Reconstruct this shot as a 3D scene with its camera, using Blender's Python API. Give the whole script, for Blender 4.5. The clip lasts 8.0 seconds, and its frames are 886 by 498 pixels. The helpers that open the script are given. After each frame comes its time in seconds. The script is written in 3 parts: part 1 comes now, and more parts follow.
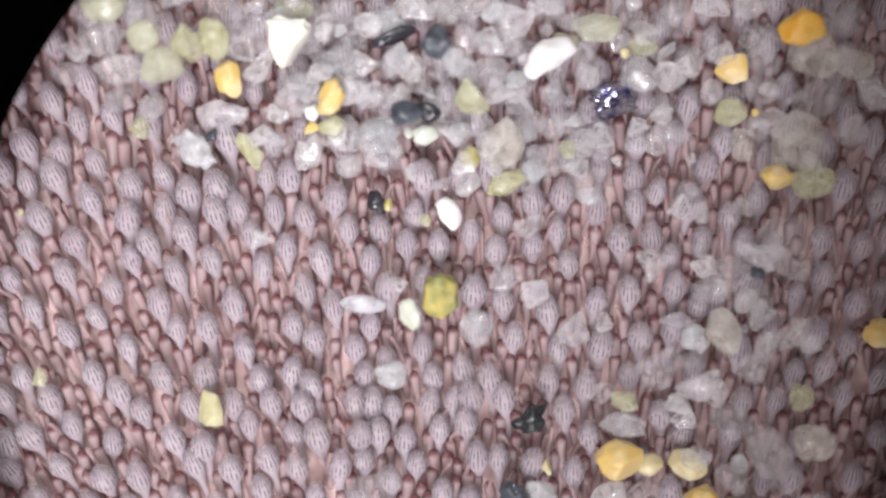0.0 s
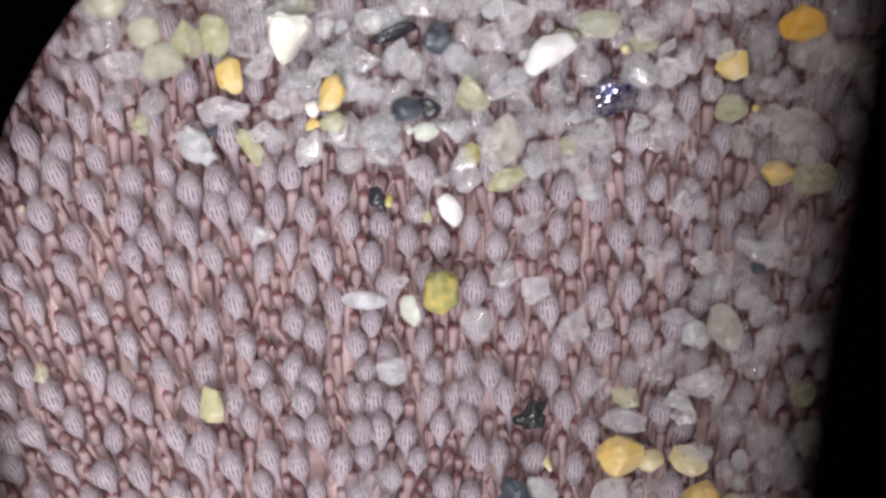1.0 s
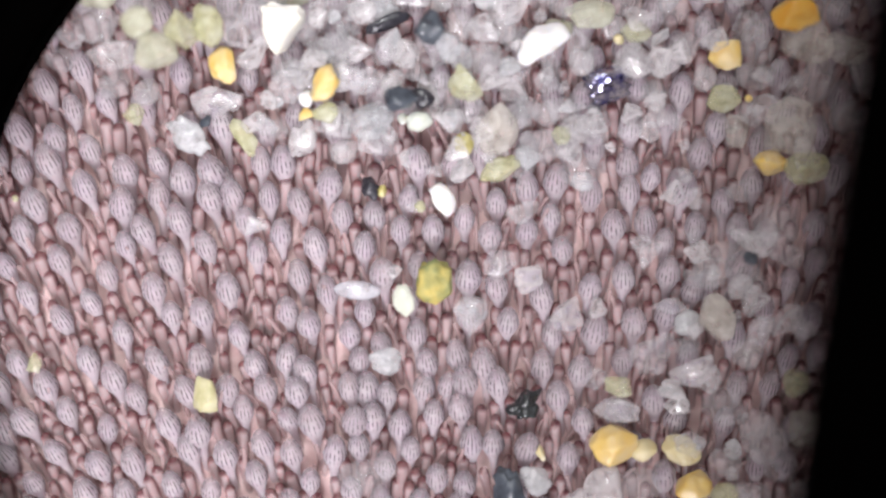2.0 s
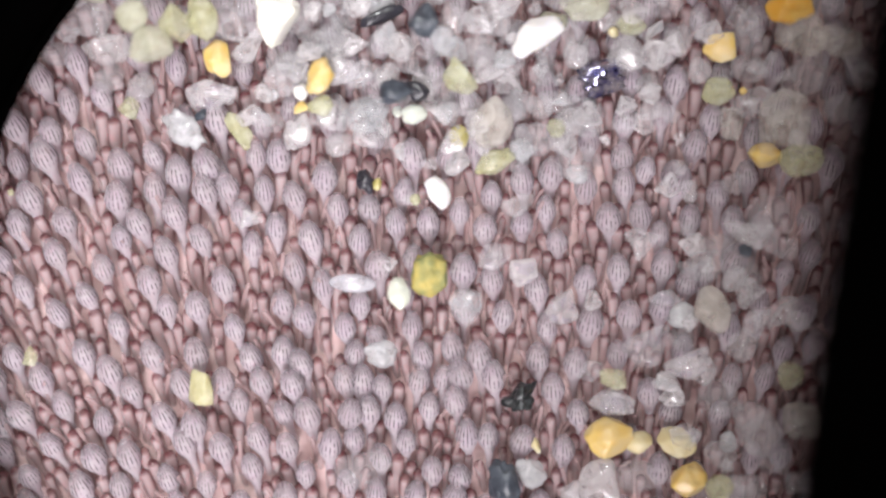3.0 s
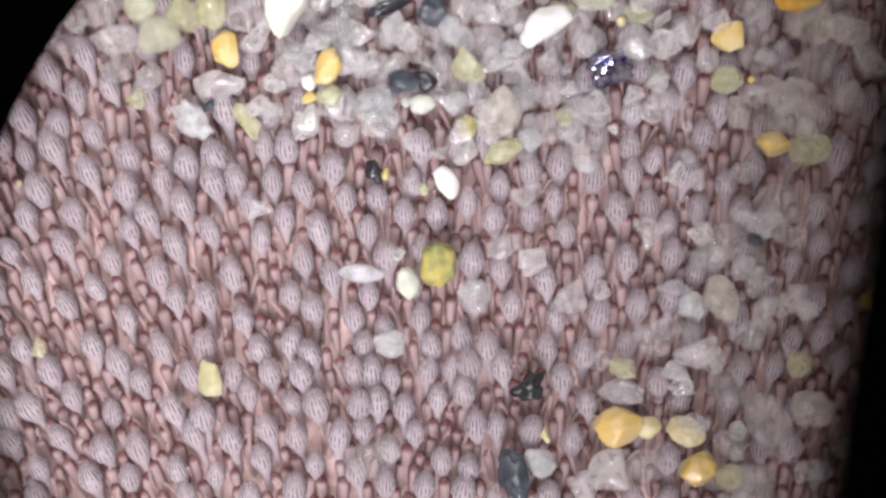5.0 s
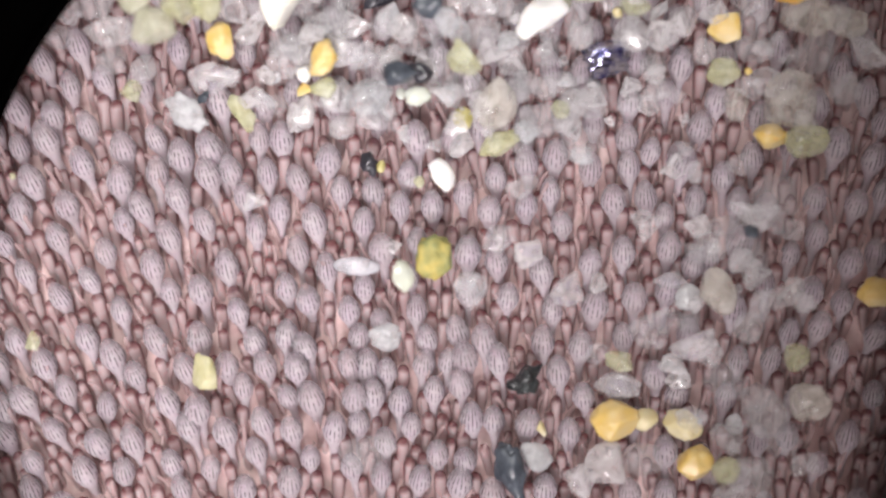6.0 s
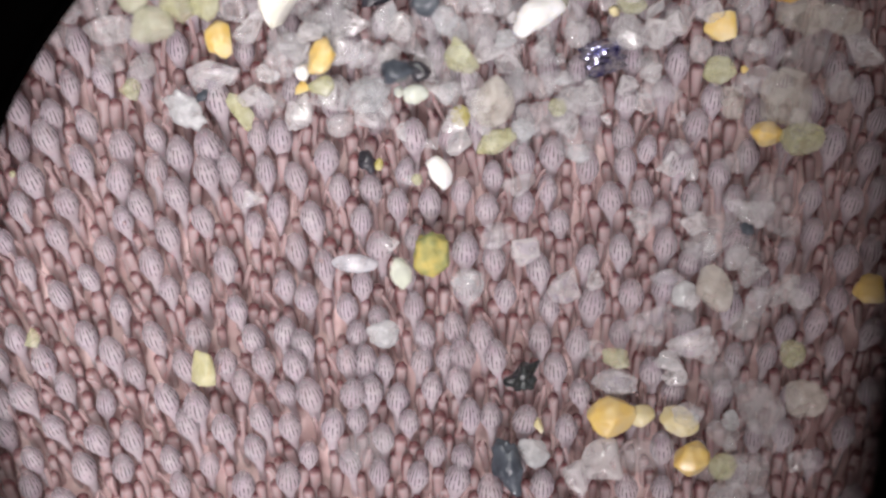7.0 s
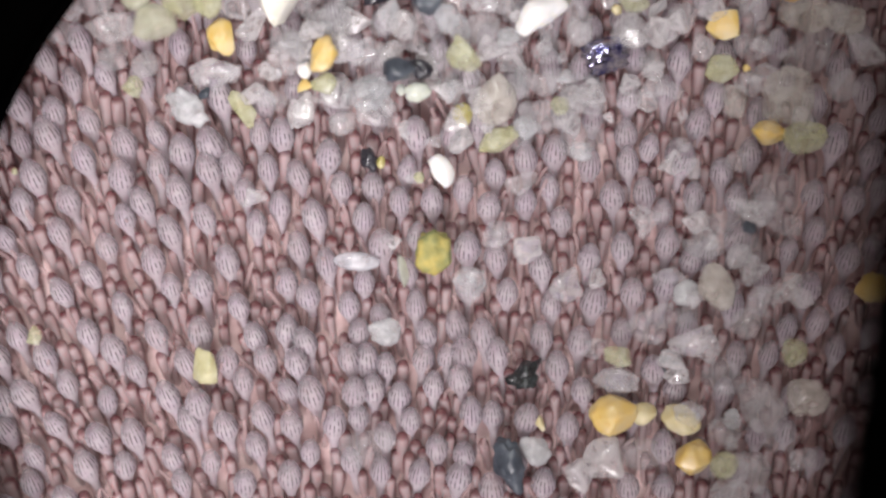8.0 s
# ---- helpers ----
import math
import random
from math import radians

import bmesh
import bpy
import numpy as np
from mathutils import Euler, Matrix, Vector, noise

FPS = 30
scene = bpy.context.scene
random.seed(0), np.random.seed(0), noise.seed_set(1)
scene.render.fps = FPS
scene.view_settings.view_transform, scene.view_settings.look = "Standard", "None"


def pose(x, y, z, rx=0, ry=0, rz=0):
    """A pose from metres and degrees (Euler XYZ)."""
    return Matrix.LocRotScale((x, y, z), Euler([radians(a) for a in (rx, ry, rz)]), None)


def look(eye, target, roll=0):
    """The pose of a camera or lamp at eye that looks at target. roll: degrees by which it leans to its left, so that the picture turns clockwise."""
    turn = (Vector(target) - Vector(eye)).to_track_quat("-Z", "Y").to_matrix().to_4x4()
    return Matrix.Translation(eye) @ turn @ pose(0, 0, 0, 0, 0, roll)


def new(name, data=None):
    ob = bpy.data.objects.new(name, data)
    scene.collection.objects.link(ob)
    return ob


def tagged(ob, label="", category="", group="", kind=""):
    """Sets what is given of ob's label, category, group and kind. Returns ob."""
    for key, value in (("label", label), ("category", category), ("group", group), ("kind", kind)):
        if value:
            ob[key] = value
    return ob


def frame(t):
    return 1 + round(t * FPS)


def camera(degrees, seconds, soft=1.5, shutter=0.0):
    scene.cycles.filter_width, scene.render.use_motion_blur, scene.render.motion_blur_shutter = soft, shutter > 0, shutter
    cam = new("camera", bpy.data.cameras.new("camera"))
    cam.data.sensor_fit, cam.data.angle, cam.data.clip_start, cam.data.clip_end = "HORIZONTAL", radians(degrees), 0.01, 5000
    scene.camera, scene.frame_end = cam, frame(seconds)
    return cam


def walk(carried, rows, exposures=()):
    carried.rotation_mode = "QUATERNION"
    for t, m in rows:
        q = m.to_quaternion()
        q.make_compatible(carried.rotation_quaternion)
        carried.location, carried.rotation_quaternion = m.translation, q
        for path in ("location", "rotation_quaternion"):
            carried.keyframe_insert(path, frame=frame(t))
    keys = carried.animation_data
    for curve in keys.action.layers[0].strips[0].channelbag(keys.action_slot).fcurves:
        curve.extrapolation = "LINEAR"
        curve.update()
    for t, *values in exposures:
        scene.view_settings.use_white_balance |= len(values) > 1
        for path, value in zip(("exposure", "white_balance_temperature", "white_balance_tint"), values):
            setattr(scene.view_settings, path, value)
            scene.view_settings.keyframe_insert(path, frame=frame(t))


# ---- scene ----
# A living sand dollar under a low-power microscope: club spines, small red spines and sand on top.
MM = 0.001

# ---- camera ----
cam = camera(33.0, 8.0, soft=2.4)
# the microscope's small depth of field, sharp at the heads of the spines
cam.data.dof.use_dof = True
cam.data.dof.focus_distance = 16.85 * MM
cam.data.dof.aperture_fstop = 44.0
walk(cam, [
    (0, pose(-0.0235 * MM, 0.3117 * MM, 17.320 * MM, 0, 0, 0.29)),
    (0.5, pose(-0.0315 * MM, 0.2885 * MM, 17.313 * MM, 0, 0, 0.24)),
    (1, pose(-0.0323 * MM, 0.2694 * MM, 17.330 * MM, 0, 0, 0.27)),
    (1.5, pose(-0.0047 * MM, 0.2141 * MM, 17.333 * MM, 0, 0, 0.28)),
    (2, pose(0.0442 * MM, 0.1559 * MM, 17.343 * MM, 0, 0, 0.25)),
    (3.5, pose(0.1047 * MM, 0.0477 * MM, 17.367 * MM, 0, 0, 0.10)),
    (4, pose(0.0327 * MM, 0.0225 * MM, 17.373 * MM, 0, 0, 0.05)),
    (4.5, pose(0.0000 * MM, 0.0000 * MM, 17.380 * MM, 0, 0, 0.00)),
    (6, pose(0.0510 * MM, -0.1191 * MM, 17.280 * MM, 0, 0, -0.05)),
    (6.5, pose(0.0837 * MM, -0.1408 * MM, 17.288 * MM, 0, 0, -0.05)),
    (7, pose(0.0776 * MM, -0.1484 * MM, 17.363 * MM, 0, 0, -0.08)),
    (7.5, pose(0.0773 * MM, -0.1520 * MM, 17.370 * MM, 0, 0, -0.04)),
    (8, pose(0.0559 * MM, -0.1700 * MM, 17.363 * MM, 0, 0, 0.03)),
], exposures=[
    (0, -0.18, 6350, 10), (0.5, -0.42, 6350, 10), (1, -0.42, 6300, 10), (1.5, -0.38, 6250, 10), (2, -0.08, 6300, 10), (3.5, -0.09, 6400, 10),
    (4.5, -0.24, 6400, 10), (6, -0.14, 6550, 10), (6.5, -0.20, 6500, 10), (7, -0.32, 6500, 10), (7.5, -0.32, 6500, 10), (8, -0.37, 6500, 10)])

# ---- light ----
world = bpy.data.worlds.new("dim_room")
scene.world = world
world.use_nodes = True
world.node_tree.nodes["Background"].inputs[0].default_value = (1.0, 0.82, 0.80, 1)
world.node_tree.nodes["Background"].inputs[1].default_value = 0.40


def ring_lamp(x, y, z, watts, colour):
    """One lamp of the ring light round the objective; its pool of light ends on the dim side of the field."""
    data = bpy.data.lights.new("ring_lamp", "SPOT")
    data.energy, data.color = watts, colour
    data.shadow_soft_size = 4.5 * MM
    data.spot_size, data.spot_blend = radians(24.4), 0.22
    ob = new("ring_lamp", data)
    ob.matrix_world = look((x * MM, y * MM, z * MM), (-4.3 * MM, 3.0 * MM, 0))


ring_lamp(-4, -33, 29, 0.046, (1.0, 0.96, 0.97))
ring_lamp(-12, -14, 40, 0.014, (1.0, 0.96, 0.97))
ring_lamp(-12, 16, 40, 0.009, (0.98, 1.0, 0.90))
ring_lamp(-3, 18, 40, 0.030, (0.96, 0.98, 0.95))
ring_lamp(-2, -18, 40, 0.036, (1.0, 0.93, 0.97))





# ---- materials ----
def material(name):
    m = bpy.data.materials.new(name)
    m.use_nodes = True
    return m, m.node_tree.nodes, m.node_tree.links, m.node_tree.nodes["Principled BSDF"]


def mix(nodes, links, fac, a, b):
    n = nodes.new("ShaderNodeMix")
    n.data_type = "RGBA"
    for socket, value in ((n.inputs[0], fac), (n.inputs[6], a), (n.inputs[7], b)):
        if isinstance(value, tuple):
            socket.default_value = (*value, 1)
        elif isinstance(value, float):
            socket.default_value = value
        else:
            links.new(value, socket)
    return n.outputs[2]


def ramp(nodes, links, value, *stops):
    """A ramp from value through stops of (place, grey)."""
    n = nodes.new("ShaderNodeValToRGB")
    el = n.color_ramp.elements
    while len(el) < len(stops):
        el.new(0.5)
    for e, (p, g) in zip(el, stops):
        e.position, e.color = p, (g, g, g, 1)
    links.new(value, n.inputs[0])
    return n.outputs[0]


def maths(nodes, links, op, a, b=0.0):
    n = nodes.new("ShaderNodeMath")
    n.operation = op
    for socket, value in zip(n.inputs, (a, b)):
        if isinstance(value, float):
            socket.default_value = value
        else:
            links.new(value, socket)
    return n.outputs[0]


def grain_noise(nodes, links, scale, detail=3.0, coords="Object"):
    tc = nodes.new("ShaderNodeTexCoord")
    n = nodes.new("ShaderNodeTexNoise")
    n.inputs["Scale"].default_value = scale
    n.inputs["Detail"].default_value = detail
    links.new(tc.outputs[coords], n.inputs["Vector"])
    return n.outputs["Fac"]


def bumped(nodes, links, bsdf, height, strength, distance):
    b = nodes.new("ShaderNodeBump")
    b.inputs["Strength"].default_value = strength
    b.inputs["Distance"].default_value = distance
    links.new(height, b.inputs["Height"])
    links.new(b.outputs[0], bsdf.inputs["Normal"])


def club_material():
    """Pale lilac spine with dark pores in the furrows of its club."""
    m, nodes, links, bsdf = material("club_spine_calcite")
    uv = nodes.new("ShaderNodeUVMap")
    sep = nodes.new("ShaderNodeSeparateXYZ")
    links.new(uv.outputs[0], sep.inputs[0])
    u, v = sep.outputs[0], sep.outputs[1]
    furrow = maths(nodes, links, "PINGPONG", maths(nodes, links, "MULTIPLY", u, 16.0), 0.5)
    dark = ramp(nodes, links, furrow, (0.26, 0.0), (0.40, 1.0))
    along = ramp(nodes, links, v, (0.62, 0.0), (0.70, 0.7), (0.88, 1.0), (0.97, 0.3))
    broken = ramp(nodes, links, grain_noise(nodes, links, 14000.0, 1.0), (0.38, 0.0), (0.50, 1.0))
    info = nodes.new("ShaderNodeObjectInfo")
    pale = mix(nodes, links, info.outputs["Random"], (0.66, 0.57, 0.635), (0.57, 0.485, 0.555))
    blotch = ramp(nodes, links, grain_noise(nodes, links, 5200.0), (0.35, 0.0), (0.65, 1.0))
    pale = mix(nodes, links, blotch, pale, (0.66, 0.59, 0.62))
    stem = ramp(nodes, links, v, (0.15, 1.0), (0.56, 0.0))
    pale = mix(nodes, links, stem, pale, (0.60, 0.49, 0.52))
    pore = maths(nodes, links, "MULTIPLY", maths(nodes, links, "MULTIPLY", dark, along), broken)
    links.new(mix(nodes, links, pore, pale, (0.05, 0.03, 0.05)), bsdf.inputs["Base Color"])
    bsdf.inputs["Roughness"].default_value = 0.68
    # a film of fine cilia brightens the outline
    bsdf.inputs["Sheen Weight"].default_value = 0.45
    bsdf.inputs["Sheen Roughness"].default_value = 0.45
    bsdf.inputs["Sheen Tint"].default_value = (0.95, 0.88, 0.95, 1)
    # glassy calcite: the crown and the stem let the ground show through
    clear = maths(nodes, links, "ADD", maths(nodes, links, "MULTIPLY", info.outputs["Random"], 0.4), 0.78)
    veil = ramp(nodes, links, v, (0.0, 0.5), (0.40, 0.72), (0.64, 0.80), (0.78, 0.70), (0.90, 0.50), (1.0, 0.12))
    links.new(maths(nodes, links, "MULTIPLY", veil, clear), bsdf.inputs["Alpha"])
    bsdf.inputs["Subsurface Weight"].default_value = 0.5
    bsdf.inputs["Subsurface Radius"].default_value = (1.0, 0.8, 0.85)
    bsdf.inputs["Subsurface Scale"].default_value = 0.00009
    bumped(nodes, links, bsdf, grain_noise(nodes, links, 26000.0), 0.6, 0.00002)
    return m


def small_spine_material():
    """Red-brown skin with a paler strip where the stony core shows through."""
    m, nodes, links, bsdf = material("small_spine_skin")
    uv = nodes.new("ShaderNodeUVMap")
    sep = nodes.new("ShaderNodeSeparateXYZ")
    links.new(uv.outputs[0], sep.inputs[0])
    u, v = sep.outputs[0], sep.outputs[1]
    side = maths(nodes, links, "ABSOLUTE", maths(nodes, links, "SUBTRACT", u, 0.5))
    core = ramp(nodes, links, side, (0.11, 1.0), (0.20, 0.0))
    core = maths(nodes, links, "MULTIPLY", core, ramp(nodes, links, v, (0.05, 0.5), (0.45, 0.8), (0.90, 0.95), (0.97, 0.0)))
    info = nodes.new("ShaderNodeObjectInfo")
    skin = mix(nodes, links, info.outputs["Random"], (0.23, 0.064, 0.074), (0.14, 0.046, 0.066))
    low = ramp(nodes, links, v, (0.22, 1.0), (0.78, 0.0))
    skin = mix(nodes, links, low, skin, (0.58, 0.42, 0.42))
    spots = ramp(nodes, links, grain_noise(nodes, links, 9000.0), (0.38, 0.0), (0.62, 1.0))
    skin = mix(nodes, links, maths(nodes, links, "MULTIPLY", spots, 0.45), skin, (0.40, 0.24, 0.22))
    links.new(mix(nodes, links, core, skin, (0.66, 0.51, 0.52)), bsdf.inputs["Base Color"])
    bsdf.inputs["Roughness"].default_value = 0.36
    bsdf.inputs["Alpha"].default_value = 0.60
    bsdf.inputs["Subsurface Weight"].default_value = 0.5
    bsdf.inputs["Subsurface Radius"].default_value = (1.0, 0.6, 0.6)
    bsdf.inputs["Subsurface Scale"].default_value = 0.00004
    bumped(nodes, links, bsdf, grain_noise(nodes, links, 22000.0), 0.3, 0.00001)
    return m


def test_material():
    m, nodes, links, bsdf = material("test_skin")
    n = ramp(nodes, links, grain_noise(nodes, links, 4200.0), (0.35, 0.0), (0.65, 1.0))
    links.new(mix(nodes, links, n, (0.64, 0.43, 0.425), (0.78, 0.59, 0.575)), bsdf.inputs["Base Color"])
    bsdf.inputs["Roughness"].default_value = 0.6
    bumped(nodes, links, bsdf, grain_noise(nodes, links, 9000.0), 0.6, 0.00005)
    return m


def grain_material(name, a, b, veil, rough, scale=4200.0, metal=0.0, bump=0.25, glow=0.0, sheen=0.15, coat=0.6):
    """Worn mineral. veil: from how clear to how milky its inside is; glow: how far light spreads in it."""
    m, nodes, links, bsdf = material(name)
    n = ramp(nodes, links, grain_noise(nodes, links, scale, 3.0), (0.34, 0.0), (0.66, 1.0))
    info = nodes.new("ShaderNodeObjectInfo")
    tint = mix(nodes, links, n, a, b)
    warm = maths(nodes, links, "MULTIPLY", info.outputs["Random"], 0.35)
    tint = mix(nodes, links, warm, tint, tuple(0.5 * (x + y) * k for x, y, k in zip(a, b, (1.0, 0.95, 0.88))))
    links.new(tint, bsdf.inputs["Base Color"])
    if veil[1] < 1.0:
        # clouds of flaws inside: clear windows between milky parts
        cloud = nodes.new("ShaderNodeMapRange")
        cloud.inputs["From Min"].default_value, cloud.inputs["From Max"].default_value = 0.32, 0.68
        cloud.inputs["To Min"].default_value, cloud.inputs["To Max"].default_value = veil
        links.new(grain_noise(nodes, links, 5200.0, 3.0), cloud.inputs["Value"])
        own = maths(nodes, links, "MULTIPLY", maths(nodes, links, "SUBTRACT", info.outputs["Random"], 0.5), 0.34 * (1.0 - veil[0]))
        solid = nodes.new("ShaderNodeClamp")
        links.new(maths(nodes, links, "ADD", cloud.outputs[0], own), solid.inputs[0])
        solid.inputs["Min"].default_value = 0.12
        links.new(solid.outputs[0], bsdf.inputs["Alpha"])
        bsdf.inputs["IOR"].default_value = 1.5
    bsdf.inputs["Metallic"].default_value = metal
    bsdf.inputs["Coat Weight"].default_value = coat
    bsdf.inputs["Coat Roughness"].default_value = 0.06
    bsdf.inputs["Sheen Weight"].default_value = 0.0 if metal else sheen
    bsdf.inputs["Sheen Roughness"].default_value = 0.3
    if glow:
        bsdf.inputs["Subsurface Weight"].default_value = glow
        bsdf.inputs["Subsurface Radius"].default_value = (1.0, 0.9, 0.7)
        bsdf.inputs["Subsurface Scale"].default_value = 0.00008
    fine = grain_noise(nodes, links, 11000.0, 4.0)
    r = nodes.new("ShaderNodeMapRange")
    r.inputs["To Min"].default_value, r.inputs["To Max"].default_value = max(0.03, rough - 0.12), rough + 0.12
    links.new(fine, r.inputs["Value"])
    links.new(r.outputs[0], bsdf.inputs["Roughness"])
    bumped(nodes, links, bsdf, fine, bump, 0.00002)
    return m


HAIR, hn, hl, hb = material("hair_spine_calcite")
hl.new(mix(hn, hl, grain_noise(hn, hl, 5000.0), (0.60, 0.42, 0.42), (0.68, 0.51, 0.51)), hb.inputs["Base Color"])
hb.inputs["Roughness"].default_value = 0.7
hb.inputs["Alpha"].default_value = 0.4
CLUB, SMALL, TEST = club_material(), small_spine_material(), test_material()
GRAIN = {
    "clear": (grain_material("clear_quartz", (0.78, 0.77, 0.80), (0.66, 0.64, 0.68), (0.02, 0.27), 0.10, coat=1.0),
              "clear greyish quartz sand grain lying on the spines"),
    "facet": (grain_material("glassy_quartz", (0.74, 0.72, 0.80), (0.70, 0.66, 0.78), (0.12, 0.42), 0.07, bump=0.9, coat=1.0),
              "glassy angular quartz sand grain with sparkling faces"),
    "glare": (grain_material("lemon_glass", (0.93, 0.93, 0.80), (0.88, 0.88, 0.86), (0.85, 1.0), 0.10),
              "bright pale angular sand grain with a glaring face"),
    "milky": (grain_material("milky_quartz", (0.74, 0.77, 0.80), (0.62, 0.64, 0.68), (0.16, 0.58), 0.22),
              "milky white translucent quartz sand grain on the spines"),
    "cream": (grain_material("cream_quartz", (0.68, 0.69, 0.50), (0.58, 0.60, 0.50), (0.28, 0.66), 0.3, coat=0.3),
              "cream coloured rounded sand grain among other grains"),
    "lemon": (grain_material("greenish_quartz", (0.68, 0.69, 0.34), (0.62, 0.63, 0.50), (0.22, 0.62), 0.25, coat=0.4),
              "translucent yellow-green sand grain on the spines"),
    "flake": (grain_material("pale_shell", (0.82, 0.86, 0.76), (0.72, 0.76, 0.64), (0.65, 0.95), 0.16),
              "flat pale shell flake rocking on the spines"),
    "cloudy": (grain_material("cloudy_quartz", (0.70, 0.67, 0.60), (0.78, 0.75, 0.71), (0.18, 0.50), 0.2),
               "cloudy brownish rounded quartz sand grain"),
    "bubble": (grain_material("bubble_quartz", (0.84, 0.86, 0.92), (0.74, 0.75, 0.82), (0.3, 0.7), 0.10),
               "smooth elongated whitish translucent grain on the spines"),
    "olive": (grain_material("olive_mineral", (0.62, 0.55, 0.14), (0.66, 0.60, 0.32), (0.6, 0.95), 0.28),
              "olive yellow sand grain on the spines"),
    "pearl": (grain_material("pearly_shell", (0.72, 0.77, 0.71), (0.62, 0.66, 0.60), (0.7, 1.1), 0.18, glow=0.4),
              "small greenish white pearly grain among sand grains"),
    "moss": (grain_material("mossy_mineral", (0.60, 0.48, 0.13), (0.22, 0.26, 0.11), (0.6, 1.1), 0.6, scale=5200.0, bump=1.0, coat=0.0),
             "mottled yellow and green sand grain on the spines"),
    "amber": (grain_material("amber_quartz", (0.78, 0.54, 0.13), (0.74, 0.62, 0.36), (0.5, 1.0), 0.35, scale=3200.0, glow=0.5, coat=0.15),
              "amber yellow stained quartz sand grain"),
    "pale_amber": (grain_material("straw_quartz", (0.72, 0.62, 0.33), (0.70, 0.65, 0.48), (0.5, 1.0), 0.35, scale=3200.0, glow=0.5, coat=0.15),
                   "pale straw yellow sand grain on the spines"),
    "straw": (grain_material("pale_straw_quartz", (0.70, 0.67, 0.36), (0.68, 0.66, 0.46), (0.6, 0.9), 0.35, glow=0.4, coat=0.15),
              "smooth pale lemon yellow sand grain on the spines"),
    "orange": (grain_material("orange_quartz", (0.74, 0.37, 0.03), (0.76, 0.50, 0.12), (0.6, 1.1), 0.35, glow=0.5, coat=0.15),
               "deep orange rounded sand grain"),
    "bright": (grain_material("white_shell", (0.95, 0.94, 0.93), (0.90, 0.89, 0.89), (1.0, 1.0), 0.2, glow=0.4),
               "opaque bright white shell grain on the spines"),
    "black": (grain_material("black_mineral", (0.014, 0.014, 0.022), (0.045, 0.045, 0.060), (1.0, 1.0), 0.3, bump=0.8, sheen=0.0),
              "small black mineral grain lodged between sand grains"),
    "slate": (grain_material("slate_mineral", (0.022, 0.030, 0.045), (0.10, 0.12, 0.15), (1.0, 1.0), 0.38, bump=0.9, sheen=0.0),
              "dark blue-grey mineral grain on the spines"),
    "jet": (grain_material("glossy_black_mineral", (0.04, 0.04, 0.26), (0.70, 0.70, 0.76), (1.0, 1.0), 0.16, scale=9000.0, metal=1.0, bump=0.1),
            "shiny black metallic mineral grain with ridged faces"),
    "jet_dull": (grain_material("dull_black_mineral", (0.008, 0.010, 0.012), (0.032, 0.040, 0.042), (1.0, 1.0), 0.24, bump=1.0, sheen=0.0),
                 "lumpy dark black mineral grain on the spines"),
}
# frosted edges kept paler than the body: rim glints put into the colour
EDGE = grain_material("frosted_rim_glint", (0.84, 0.83, 0.85), (0.76, 0.74, 0.78), (0.15, 0.44), 0.08, coat=1.0)
BLACK, bn, bl, bb = material("blackened_metal")
bl.new(mix(bn, bl, grain_noise(bn, bl, 900.0), (0.0003, 0.0003, 0.0003), (0.0006, 0.0005, 0.0005)), bb.inputs["Base Color"])
bb.inputs["Roughness"].default_value = 0.9
bb.inputs["Specular IOR Level"].default_value = 0.0
STAGE, sn, sl, sb = material("stage_plate")
sl.new(mix(sn, sl, grain_noise(sn, sl, 300.0), (0.02, 0.02, 0.02), (0.035, 0.034, 0.033)), sb.inputs["Base Color"])
sb.inputs["Roughness"].default_value = 0.6


# ---- building helpers ----
def part(name, data, mat, parent, label=""):
    """Links a mesh, or a bmesh, as one object under a thing."""
    if isinstance(data, bmesh.types.BMesh):
        me = bpy.data.meshes.new(name)
        data.to_mesh(me)
        data.free()
        for p in me.polygons:
            p.use_smooth = True
        data = me
    if not data.materials:
        data.materials.append(mat)
    ob = new(name, data)
    ob.parent = parent
    if label:
        tagged(ob, label)
    return ob


def lathe(profile, segments, ridges=0, depth=0.0, bend=0.0, wobble=0.0, seed=0):
    """Vertices, faces and UVs of a turned spine along z: profile rows are (z, radius, ridge share)."""
    rnd = random.Random(seed)
    px, py = rnd.uniform(0, 6), rnd.uniform(0, 6)
    top = profile[-1][0]
    verts, faces, uvs = [], [], []
    for z, r, share in profile:
        q = z / top
        ox = wobble * math.sin(px + 3 * q) * q
        oy = bend * q * q + wobble * math.sin(py + 2.5 * q) * q
        for i in range(segments):
            a = 2 * math.pi * i / segments
            rr = r
            if ridges:
                rr *= 1 - depth * share * (0.5 - 0.5 * math.cos(ridges * a + math.pi))
            verts.append((ox + rr * math.sin(a), oy + rr * math.cos(a), z))
    n = segments
    for j in range(len(profile) - 1):
        for i in range(n):
            k = (i + 1) % n
            faces.append((j * n + i, j * n + k, (j + 1) * n + k, (j + 1) * n + i))
            v0, v1 = profile[j][0] / top, profile[j + 1][0] / top
            uvs.append(((i / n, v0), ((i + 1) / n, v0), ((i + 1) / n, v1), (i / n, v1)))
    faces.append(tuple(range((len(profile) - 1) * n, len(profile) * n)))
    uvs.append(tuple((i / n, 1.0) for i in range(n)))
    return verts, faces, uvs


